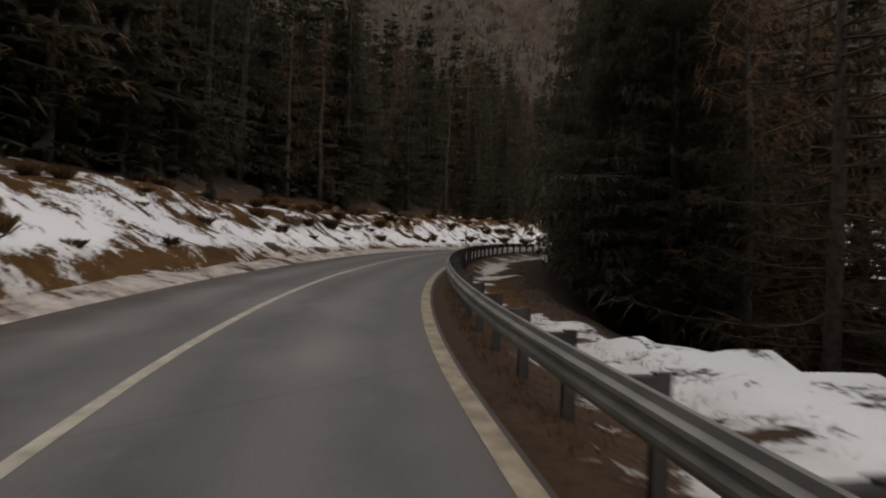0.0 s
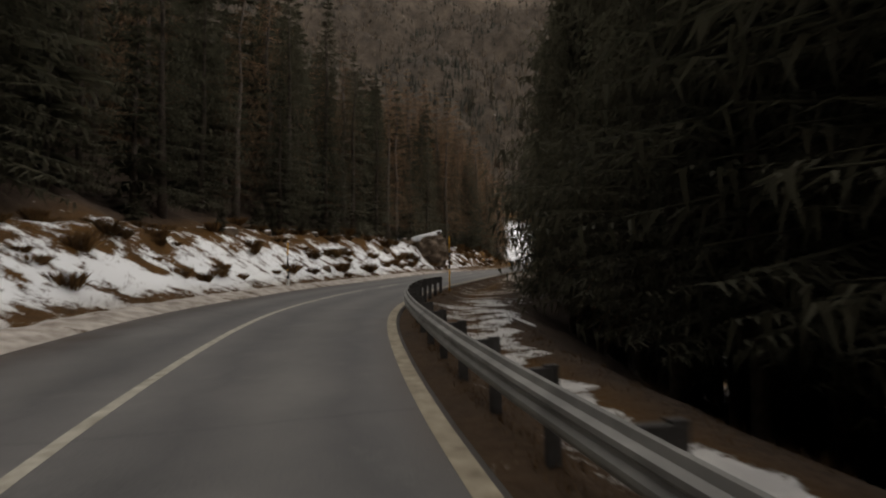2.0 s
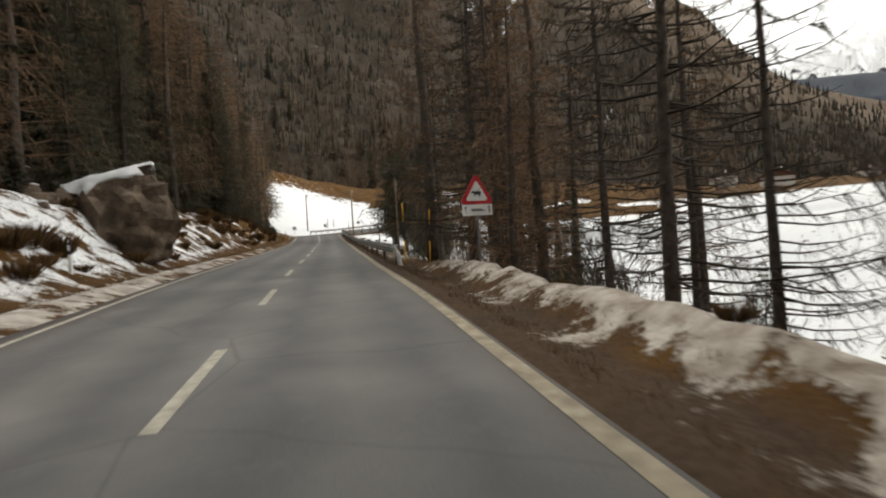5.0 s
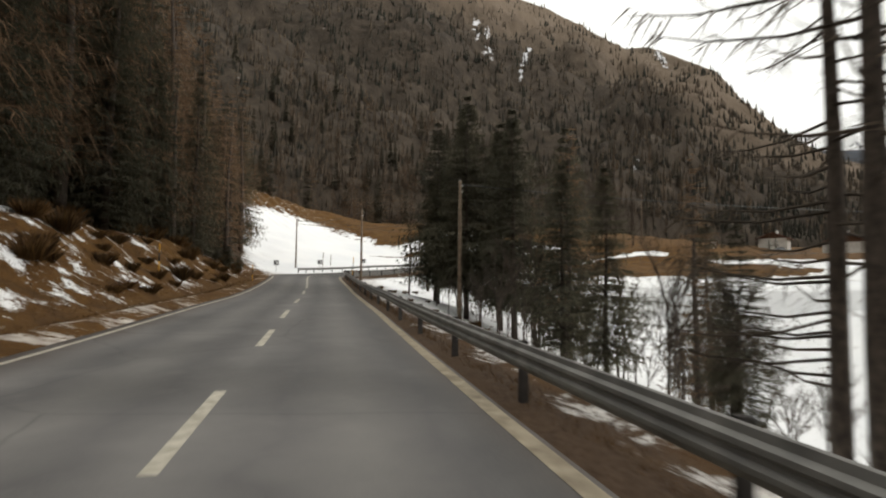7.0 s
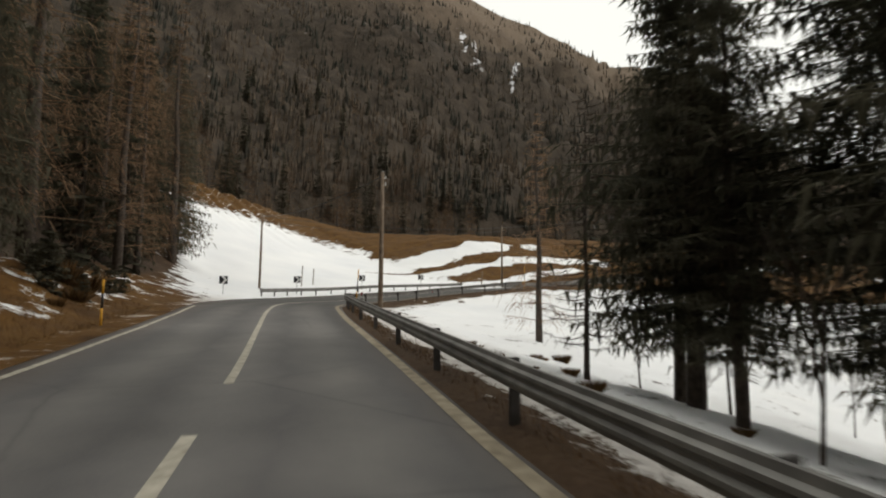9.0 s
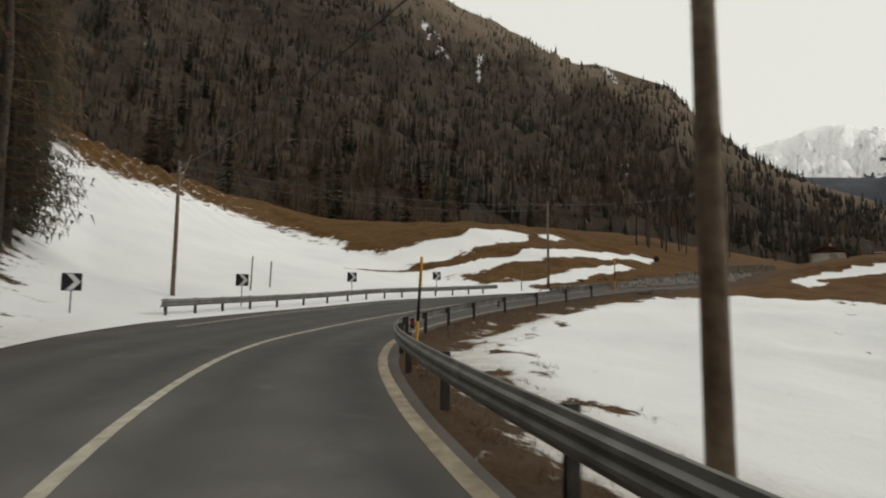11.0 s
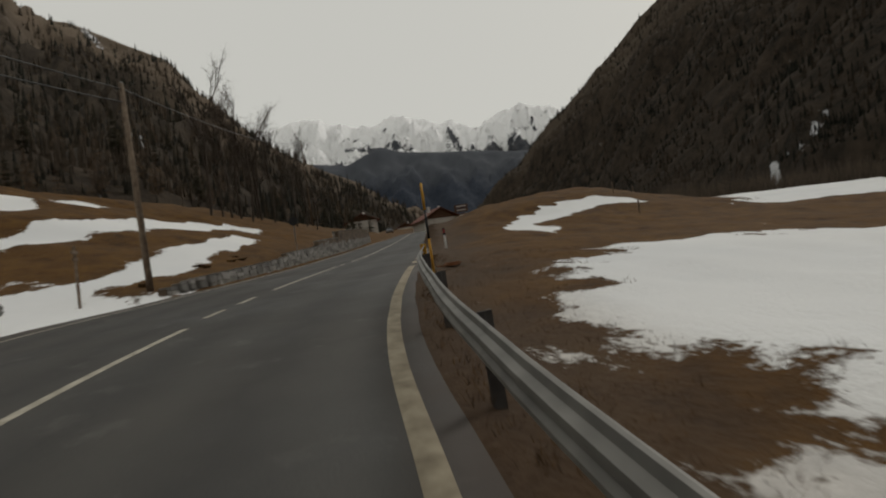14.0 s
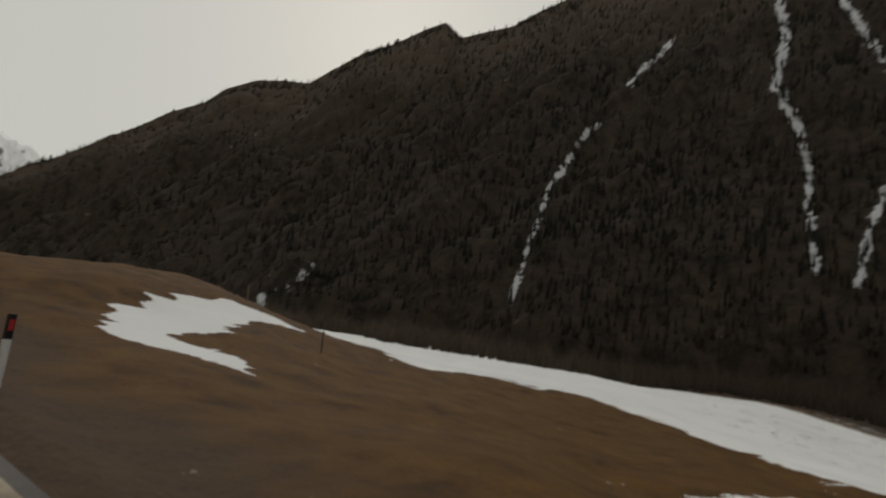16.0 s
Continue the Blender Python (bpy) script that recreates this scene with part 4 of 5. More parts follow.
wood(30, 100, -1, 8.0, 36, 130, left_mix, 2.5, True)
wood(38, 92, -1, 8.5, 16, 60, lambda s, o: ("spruce_far", PLANT.uniform(0.6, 1.1)), 1.6, True)
wood(100, 150, -1, 6.5, 34, 110, left_mix, 2.4, True)
wood(150, 190, -1, 6.2, 24, 60, lambda s, o: (("larch" if PLANT.random() < 0.45 else ("spruce" if o < 9 else "spruce_far")), PLANT.uniform(1.0, 1.35)), 1.9, True)
wood(140, 186, -1, 5.5, 45, 100, left_mix, 2.6, True)
wood(186, 230, -1, 10, 90, 70, lambda s, o: ("larch_far" if PLANT.random() < 0.6 else "spruce_far", PLANT.uniform(0.9, 1.25)), 3.0, True)


def right_mix(s, o):
    return ("larch" if PLANT.random() < 0.12 else ("bare_spruce" if o < 11 else "spruce_far")), PLANT.uniform(0.85, 1.3)


wood(34, 60, 1, 8.0, 22, 42, lambda s, o: ("thin" if PLANT.random() < 0.6 else "larch", PLANT.uniform(0.7, 1.1)), 2.2, False)
wood(58, 92, 1, 5.4, 7.6, 19, lambda s, o: ("bare_spruce", PLANT.uniform(0.75, 1.2)), 2.0, False)
wood(60, 92, 1, 7.4, 26, 76, right_mix, 2.2, False)
wood(84, 104, 1, 5.0, 18, 30, right_mix, 2.0, False)
wood(104, 118, 1, 4.2, 12, 7, lambda s, o: ("thin", PLANT.uniform(0.6, 0.95)), 2.2, False)
wood(118, 138, 1, 4.5, 13, 8, lambda s, o: ("thin" if PLANT.random() < 0.4 else "larch", PLANT.uniform(0.7, 1.0)), 2.0, False)


# the wood's edge beside the meadow
for k in range(46):
    t_, o_ = 62 * PLANT.random(), -0.8 + 9 * PLANT.random()
    x_, y_ = FOREST_EDGE[0] + 0.42 * t_ - 0.907 * o_, FOREST_EDGE[1] + 0.907 * t_ + 0.42 * o_
    ss_, dd_ = station(x_, y_)
    if dd_[0] < -float(edge_left(ss_[0])) - 4.0:
        plant(("larch", "spruce", "spruce_far")[k % 3], Vector((x_, y_, ground_at(x_, y_) - 0.2)), PLANT.uniform(0.8, 1.25))
# larches crowding the outside of the straight
for k in range(30):
    s_ = PLANT.uniform(152, 190)
    plant("larch", place(s_, -float(edge_left(s_)) - PLANT.uniform(7, 14), 0.1), PLANT.uniform(1.0, 1.45))
# larches at the foot of the brown mountain
for k in range(170):
    j_ = 1 + int(8 * PLANT.random() ** 1.6)
    i_ = int(NORTH.shape[1] * PLANT.uniform(0.54, 0.96))
    p_ = NORTH[j_, i_]
    plant("larch_far" if PLANT.random() < 0.7 else "spruce_far", Vector((p_[0], p_[1], p_[2] - 0.5)), PLANT.uniform(0.6, 1.0))


# ---- guard rails ----
BEAM = [(0.0, 0.155), (0.02, 0.15), (0.03, 0.10), (0.083, 0.08), (0.085, 0.045), (0.055, 0.015), (0.055, -0.015), (0.085, -0.045), (0.083, -0.08), (0.03, -0.10), (0.02, -0.15), (0.0, -0.155)]


def beam_piece(s0, s1, dist, top, out):
    """A length of W-shaped beam; out is +1 where the traffic passes on the line's left."""
    soup = Soup()
    n = max(3, int((s1 - s0) / 0.6) + 1)
    k = len(BEAM)
    for i in range(n):
        s = s0 + (s1 - s0) * i / (n - 1)
        for a, b in BEAM + [(p - 0.012, q) for p, q in BEAM[::-1]]:
            soup.v.append(tuple(on_road(s, dist(s) - out * a, top(s) - 0.155 + b)))
    m = 2 * k
    for i in range(n - 1):
        for c in range(m):
            a, b = i * m + c, i * m + (c + 1) % m
            soup.f.append((a, b, b + m, a + m))
    soup.f.append(tuple(range(m)))
    soup.f.append(tuple((n - 1) * m + c for c in range(m))[::-1])
    return soup


def guard_rail(label, s0, s1, dist, post_step, out, height, spacer=0.1, piece=4.0, post_rise=0.02):
    rail = thing("guard_rail", Matrix.Identity(4), label, "guard rail", "guard rails")
    top = height if callable(height) else (lambda s: height)
    a = s0
    while a < s1 - 0.3:
        b = min(a + piece, s1)
        part("beam", beam_piece(a, b + 0.03, dist, top, out), M_STEEL, rail)
        a = b
    rr = random.Random(int(s0))
    s = s0 + 0.4
    while s < s1:
        p = on_road(s, dist(s) + out * (0.06 + spacer))
        g = min(ground_at(p.x, p.y), float(road_z(s, dist(s))))
        h = float(road_z(s, dist(s))) + top(s) + post_rise - g + 0.35
        m = pose(p.x, p.y, g - 0.35, 0, rr.uniform(-1.2, 1.2), heading(s))
        soup = Soup()
        for cx, cy, w, d in ((0, -0.028, 0.11, 0.008), (0, 0.028, 0.11, 0.008), (0.05, 0, 0.008, 0.064)):
            soup.box(cx, cy, h / 2, w, d, h, m)
        soup.box(0, 0, h - 0.004, 0.11, 0.064, 0.008, m)
        part("post", soup, M_POST, rail)
        block = Soup()
        block.box(-out * spacer / 2 - out * 0.03, 0, h - 0.13, spacer + 0.06, 0.08, 0.22, m, 0.01)
        part("spacer", block, M_POST, rail)
        bolt = Soup()
        bolt.tube([on_road(s, dist(s) - out * 0.02, top(s) - 0.155), on_road(s, dist(s) - out * 0.04, top(s) - 0.155)], [0.018, 0.014], 6)
        part("bolt", bolt, M_POST, rail)
        s += post_step
    return rail


guard_rail("weathered steel guard rail on closely set posts above the wood", 32, 90.5, lambda s: float(line_right(s)) + float(np.interp(s, [56, 63, 70, 80, 90.5], [0.56, 0.48, 0.42, 0.36, 0.38])), 1.5, 1,
           lambda s: float(np.interp(s, [66, 78, 86, 90.5], [0.74, 0.69, 0.68, 0.62])), 0.18, 4.0, 0.01)
rail_b = guard_rail("grey steel guard rail along the bend's inner edge", 124.9, 232.4,
                    lambda s: float(line_right(s)) + float(np.interp(s, [124.9, 128, 140, 150, 158, 166, 193, 200, 205, 210, 220, 226, 230, 232.4], [0.65, 0.5, 0.4, 0.34, 0.38, 0.42, 0.4, 0.29, 0.24, 0.42, 0.52, 0.64, 0.55, 0.6])), 3.6, 1, lambda s: 0.74 - 0.06 * max(0.0, (126 - s) / 2.4), 0.06, 4.0, -0.01)
end = Soup()
pe = on_road(124.8, float(line_right(124.8)) + 0.6)
end.tube([pe + Vector((0, 0, 0.72)), pe + Vector((0.12, -0.1, 0.4)), pe + Vector((0.2, -0.16, -0.2))], [0.075, 0.08, 0.08], 8)
part("rail_end", end, M_WHITE, rail_b, "whitish bent rail end plate")
end = Soup()
me_ = pose(*on_road(232.45, float(line_right(232.4)) + 0.56), 0, 0, heading(232.4))
end.box(0, 0.02, 0.6, 0.14, 0.05, 0.34, me_, 0.02)
part("end_cap", end, M_YELLOW, rail_b, "yellow reflective end cap")
end = Soup()
end.box(0.06, 0.06, 0.42, 0.1, 0.03, 0.14, me_, 0.01)
part("reflector", end, M_RED, rail_b, "red reflector")
guard_rail("grey steel guard rail on the outside of the bend", 208.6, 233.0, lambda s: -float(np.interp(s, [208, 214, 222, 234], [7.2, 7.1, 6.9, 6.7])), 1.5, -1, 0.76, 0.04)


# ---- markers, poles and signs ----
def snow_pole(s, d, top, label="tall yellow and black striped snow pole", lean=0.0, bands=((0, 0.42, 1), (0.42, 0.72, 0), (0.72, 1.0, 1))):
    p = place(s, d, 0.0)
    h = float(road_z(s, d)) + top - p.z
    ob = thing("snow_pole", pose(p.x, p.y, p.z - 0.1, 0, lean, heading(s)), label, "snow pole", "snow poles")
    for a, b, y in bands:
        soup = Soup()
        soup.tube([(0, 0, (h + 0.1) * a), (0, 0, (h + 0.1) * b)], [0.032, 0.032], 10)
        part("yellow_band" if y else "black_band", soup, M_YELLOW if y else M_BLACK, ob, "", True)
    return ob


def delineator(s, d, label="white roadside marker post with black band and reflector", h=1.05, red=False, lean=0.0):
    p = place(s, d, 0.0)
    ob = thing("delineator_post", pose(p.x, p.y, p.z - 0.1, 0, lean, heading(s)), label, "marker post", "marker posts")
    for name, z0, z1, mat in (("post", 0, h - 0.27, M_WHITE), ("black_band", h - 0.27, h + 0.1, M_BLACK)):
        soup = Soup()
        soup.box(0, 0, (z0 + z1) / 2, 0.11, 0.09, z1 - z0, None, 0.03)
        part(name, soup, mat, ob)
    soup = Soup()
    soup.box(0, -0.047, h - 0.06, 0.06, 0.012, 0.16)
    part("reflector", soup, M_RED if red else M_WHITE, ob)
    return ob


def rail_marker(s, d, z):
    """A short dark marker with a red reflector, fixed above a rail post."""
    p = on_road(s, d, z)
    ob = thing("rail_marker", pose(p.x, p.y, p.z, 0, 0, heading(s)), "dark marker with red reflector on the rail post", "marker", "rail markers")
    soup = Soup()
    soup.box(0, 0, 0.04, 0.1, 0.045, 0.24, None, 0.015)
    part("plate", soup, M_BLACK, ob)
    soup = Soup()
    soup.box(0, -0.026, 0.06, 0.065, 0.01, 0.13)
    part("reflector", soup, M_RED, ob)


POLE_C = [float(a_[0]) for a_ in station(74.73, 118.56)]
snow_pole(93.0, -4.4, 2.25)
delineator(92.7, -4.2, "small grey marker at the foot of the snow pole", 0.7)
snow_pole(91.2, 3.95, 2.3)
snow_pole(125.4, 4.3, 2.35, "tall yellow and black snow pole behind the rail")
snow_pole(126.2, 5.4, 2.1, "yellow and black snow pole leaning at the verge", 2.5)
snow_pole(163.0, -6.9, 2.6)
snow_pole(POLE_C[0], POLE_C[1], 2.25, "tall yellow and black snow pole behind the rail", 3.0)
snow_pole(232.6, 4.5, 2.25)
snow_pole(180.5, -4.3, 1.3, "low grey-topped marker pole on the grass bank")
delineator(122.5, -6.3, "short grey marker post standing in the snow", 0.95)
delineator(247.5, 4.75, "white marker post with black and red top", 1.05, True)
delineator(282.0, 4.7, "white marker post with black and red top", 1.05, True)
for s_, d_, z_ in ((201.4, 0.66, 0.66), (217.6, 0.9, 0.45)):
    rail_marker(s_, float(line_right(s_)) + d_, z_)


def chevron_sign(x, y, zc, turn, label):
    g = ground_at(x, y)
    ob = thing("chevron_sign", pose(x, y, g - 0.2, 0, 0, turn), label, "bend sign", "chevron signs")
    h = zc - g + 0.2
    soup = Soup()
    soup.tube([(0, 0.03, 0), (0, 0.03, h + 0.25)], [0.026, 0.026], 8)
    part("post", soup, M_GREYBACK, ob)
    soup = Soup()
    soup.box(0, 0, h, 0.62, 0.02, 0.62)
    part("panel", soup, M_BLACK, ob, "black square panel")
    soup = Soup()
    w = 0.13
    for sg in (1, -1):
        pts = [(-0.17, h + sg * 0.29), (-0.17 + w * 1.5, h + sg * 0.29), (0.08 + w * 1.5, h), (0.08, h)]
        soup.add([(px, yy, pz) for yy in (-0.014, -0.011) for px, pz in pts], [(0, 1, 2, 3), (7, 6, 5, 4), (0, 4, 5, 1), (1, 5, 6, 2), (2, 6, 7, 3), (3, 7, 4, 0)])
    part("arrow", soup, M_WHITE, ob, "white arrow band")
    soup = Soup()
    soup.box(0, 0.018, h, 0.56, 0.012, 0.56)
    part("back", soup, M_GREYBACK, ob)


def turn_to(x, y, ex, ey):
    """The turn about z by which a thing's -y side faces the place (ex, ey)."""
    return math.degrees(math.atan2(ex - x, -(ey - y)))


for s_, d_, z_, ex_, ey_ in ((206.2, -8.6, 1.4, 52, 96), (213.8, -8.1, 1.55, 58, 104), (221.2, -8.6, 1.55, 66, 112), (228.6, -8.8, 1.6, 72, 118)):
    q_ = on_road(s_, d_)
    chevron_sign(q_.x, q_.y, float(road_z(s_, d_)) + z_, turn_to(q_.x, q_.y, ex_, ey_), "square black bend sign with white arrow in the snow")


def cattle_sign():
    q = on_road(119.4, 5.7)
    g = ground_at(q.x, q.y)
    ob = thing("cattle_warning_sign", pose(q.x, q.y, g - 0.2, 0, 0, heading(119.4) + 4), "red-bordered triangular cattle warning sign on a grey post", "road sign")
    b = float(road_z(119.4, 5.5)) + 2.0 - g + 0.2
    soup = Soup()
    soup.tube([(0, 0.04, 0), (0, 0.04, b + 0.6)], [0.03, 0.03], 10)
    part("post", soup, M_GREYBACK, ob, "", True)

    def tri(r, y0, y1, cz, name, mat, parent):
        sp = Soup()
        ring = []
        for k in range(3):
            a = math.pi / 2 + k * 2.0944
            for t in (-0.12, 0.0, 0.12):
                rr_ = r * (0.95 if t else 1.0)
                ring.append((rr_ * math.cos(a + t), cz + rr_ * math.sin(a + t)))
        n = len(ring)
        sp.add([(x_, y0, z_) for x_, z_ in ring] + [(x_, y1, z_) for x_, z_ in ring], [tuple(range(n)), tuple(range(n, 2 * n))[::-1]] + [(i, i + n, (i + 1) % n + n, (i + 1) % n) for i in range(n)])
        return part(name, sp, mat, parent)

    cz = b + 0.28
    tri(0.54, 0.0, 0.025, cz, "border", M_RED, ob)
    tri(0.36, -0.004, 0.0, cz - 0.005, "face", M_WHITE, ob)
    tri(0.55, 0.026, 0.03, cz, "back", M_GREYBACK, ob)
    cow = Soup()
    cow.box(0.01, -0.008, cz + 0.02, 0.21, 0.006, 0.085, None)
    cow.box(-0.12, -0.008, cz + 0.045, 0.075, 0.006, 0.055, None)
    for lx in (-0.075, -0.045, 0.075, 0.1):
        cow.box(lx, -0.008, cz - 0.05, 0.018, 0.006, 0.07, None)
    cow.box(0.122, -0.008, cz + 0.01, 0.012, 0.006, 0.09, None)
    cow.box(0.04, -0.008, cz - 0.03, 0.04, 0.006, 0.03, None)
    part("symbol", cow, M_BLACK, ob, "black cattle symbol")
    plate = Soup()
    plate.box(0, 0.01, b - 0.2, 0.92, 0.02, 0.32, None)
    pl = part("plate", plate, M_WHITE, ob, "white extra plate with worn writing")
    bars = Soup()
    bars.box(-0.02, -0.003, b - 0.2, 0.34, 0.004, 0.075)
    bars.box(0.2, -0.003, b - 0.22, 0.07, 0.004, 0.035)
    part("writing", bars, M_GREYBACK, pl, "illegible grey writing")
    for x_ in (-0.36, 0.36):
        arrow = Soup()
        arrow.box(x_, -0.003, b - 0.21, 0.02, 0.004, 0.16)
        arrow.add([(x_ - 0.045, -0.004, b - 0.14), (x_ + 0.045, -0.004, b - 0.14), (x_, -0.004, b - 0.08)], [(0, 1, 2)])
        part("arrow", arrow, M_BLACK, pl)


cattle_sign()


def utility_pole(x, y, base, top, label="tall weathered wooden utility pole", r=0.11, brace=False, arm=False):
    g = min(base, ground_at(x, y))
    ob = thing("utility_pole", pose(x, y, g - 0.4), label, "utility pole", "utility poles")
    h = top - g + 0.4
    soup = Soup()
    soup.tube([(0, 0, 0), (0.01, 0, h * 0.5), (0, 0, h)], [r * 1.15, r, r * 0.75], 10)
    part("pole", soup, M_POLEWOOD, ob, "", True)
    soup = Soup()
    soup.tube([(0, 0, h), (0, 0, h + 0.06)], [r * 0.8, r * 0.3], 10)
    part("cap", soup, M_STEEL, ob)
    for k in range(2):
        soup = Soup()
        soup.tube([(r, 0, h - 0.3 - 0.35 * k), (r + 0.12, 0, h - 0.25 - 0.35 * k), (r + 0.12, 0, h - 0.13 - 0.35 * k)], [0.02, 0.03, 0.035], 6)
        part("insulator", soup, M_WHITE, ob)
    if brace:
        soup = Soup()
        soup.tube([(0, 0, h - 1.4), (1.5, 1.2, h + 0.9)], [0.05, 0.04], 6)
        part("brace", soup, M_POLEWOOD, ob)
    return Vector((x, y, top - 0.2))


def wire(a, b, sag, label="thin black overhead wire between poles"):
    soup = Soup()
    pts = []
    for k in range(17):
        f = k / 16
        q = a.lerp(b, f)
        q.z -= sag * 4 * f * (1 - f)
        pts.append(q)
    soup.tube(pts, [0.022] * 17, 5)
    tagged(part("overhead_wire", soup, M_WIRE), label, "wire", "overhead wires")


T0 = Vector((78.0, 58.0, 11.0))
T1 = utility_pole(54.9, 89.2, 4.6, 12.4)
T2 = utility_pole(70.2, 112.5, 7.0, 14.3)
T3 = utility_pole(83.5, 140.1, 9.1, 16.5, "tall wooden utility pole standing in the snow field", 0.11, True)
T4 = utility_pole(112.6, 129.3, 10.5, 18.0, "tall wooden utility pole beside the road bank")
T5 = utility_pole(178.0, 118.5, 22.0, 31.0, "far wooden utility pole on the slope")
T6 = utility_pole(T0.x, T0.y, 2.0, 11.0)
wire(T1, T6, 0.6)
wire(T3, T4, 0.7)
wire(T3 - Vector((0, 0, 0.5)), T4 - Vector((0, 0, 0.5)), 0.8)
wire(T4, T5, 1.0)
wire(T2, T3, 0.6)


def stake(x, y, h, label, plate=False):
    g = ground_at(x, y)
    ob = thing("wooden_stake", pose(x, y, g - 0.2, 1.5, 1, 0), label, "stake", "stakes")
    soup = Soup()
    soup.tube([(0, 0, 0), (0, 0, h + 0.2)], [0.05, 0.045], 8)
    part("stem", soup, M_POLEWOOD, ob)
    if plate:
        soup = Soup()
        soup.box(0, 0, h, 0.5, 0.06, 0.1, None)
        soup.box(0, 0, h - 0.22, 0.4, 0.06, 0.08, None)
        part("crosspiece", soup, M_POLEWOOD, ob)


stake(110.2, 130.9, 2.0, "thin wooden stake with crosspieces in the snow", True)
stake(89.5, 141.0, 2.2, "thin stake in the snow field")
stake(92.0, 142.0, 1.8, "thin stake in the snow field")
for k in range(5):
    stake(122 + 7 * k, 101 - 5.0 * k + (k % 2) * 2, 0.9, "short wooden stake on the brown meadow")


def round_sign():
    x, y = 131.0, 123.2
    g = ground_at(x, y)
    ob = thing("round_sign", pose(x, y, g - 0.2, 0, 0, turn_to(x, y, 99, 124)), "round road sign seen from its dark back", "road sign")
    soup = Soup()
    soup.tube([(0, 0.03, 0), (0, 0.03, 2.5)], [0.03, 0.03], 8)
    part("post", soup, M_GREYBACK, ob)
    soup = Soup()
    soup.tube([(0, 0, 2.3), (0, 0.02, 2.3)], [0.32, 0.32], 20)
    part("disc", soup, M_BLACK, ob, "dark round disc")
    soup = Soup()
    soup.box(0, 0.035, 2.3, 0.5, 0.02, 0.04)
    part("bracket", soup, M_GREYBACK, ob)


round_sign()


def direction_signs():
    x, y = 165.0, 98.6
    g = ground_at(x, y)
    ob = thing("direction_sign", pose(x, y, g - 0.2, 0, 0, turn_to(x, y, 99, 124)), "brown stacked direction signs on two posts", "road sign")
    for sx in (-0.6, 0.6):
        soup = Soup()
        soup.tube([(sx, 0.05, 0), (sx, 0.05, 4.3)], [0.04, 0.04], 8)
        part("post", soup, M_GREYBACK, ob)
    for z, w in ((4.0, 1.9), (3.45, 1.9), (2.75, 1.2)):
        soup = Soup()
        soup.box(0, 0, z, w, 0.04, 0.46, None)
        pn = part("panel", soup, M_TIMBER, ob, "dark brown panel")
        soup = Soup()
        soup.box(0, -0.024, z, w * 0.7, 0.004, 0.12)
        part("writing", soup, M_WHITE, pn, "illegible pale writing")


direction_signs()


# ---- low stone wall along the road ----
def stone_wall(label, s0, s1, off, heights):
    w = thing("stone_wall", Matrix.Identity(4), label, "wall")
    rr = random.Random(9)
    soup = Soup()
    s = s0
    while s < s1:
        step = rr.uniform(0.45, 0.85)
        top = float(np.interp(s, *heights))
        z = -0.3
        while z < top:
            ch = min(rr.uniform(0.18, 0.3), top - z + 0.02)
            p = on_road(s + step / 2, off(s) - 0.18 * max(z, 0))
            m = pose(p.x, p.y, float(road_z(s, -4)) + z + ch / 2, rr.uniform(-2, 2), rr.uniform(-2, 2), heading(s) + rr.uniform(-3, 3))
            soup.box(rr.uniform(-0.03, 0.03), 0, 0, 0.42, step - 0.025, ch - 0.02, m, 0.04)
            z += ch
        s += step
    tagged(part("stones", soup, M_STONE, w), "rough grey stones in uneven courses", "", "", "stuff")
    core = Soup()
    n = int((s1 - s0) / 1.0)
    for i in range(n):
        s = s0 + i
        top = float(np.interp(s, *heights))
        p = on_road(s + 0.5, off(s) - 0.12)
        core.box(0, 0, 0, 0.3, 1.05, top + 0.22, pose(p.x, p.y, float(road_z(s, -4)) + top / 2 - 0.16, 0, 0, heading(s)))
    part("mortar", core, M_ROCK, w, "dark mortar between the stones")


stone_wall("low grey stone retaining wall with stepped top along the road", 238.5, 300, lambda s: -float(edge_left(s)) - 0.45,
           ([238.5, 240, 252, 252.3, 262, 262.3, 272, 272.3, 290, 300], [0.35, 0.5, 0.7, 0.95, 1.05, 1.5, 1.6, 2.2, 2.4, 2.2]))


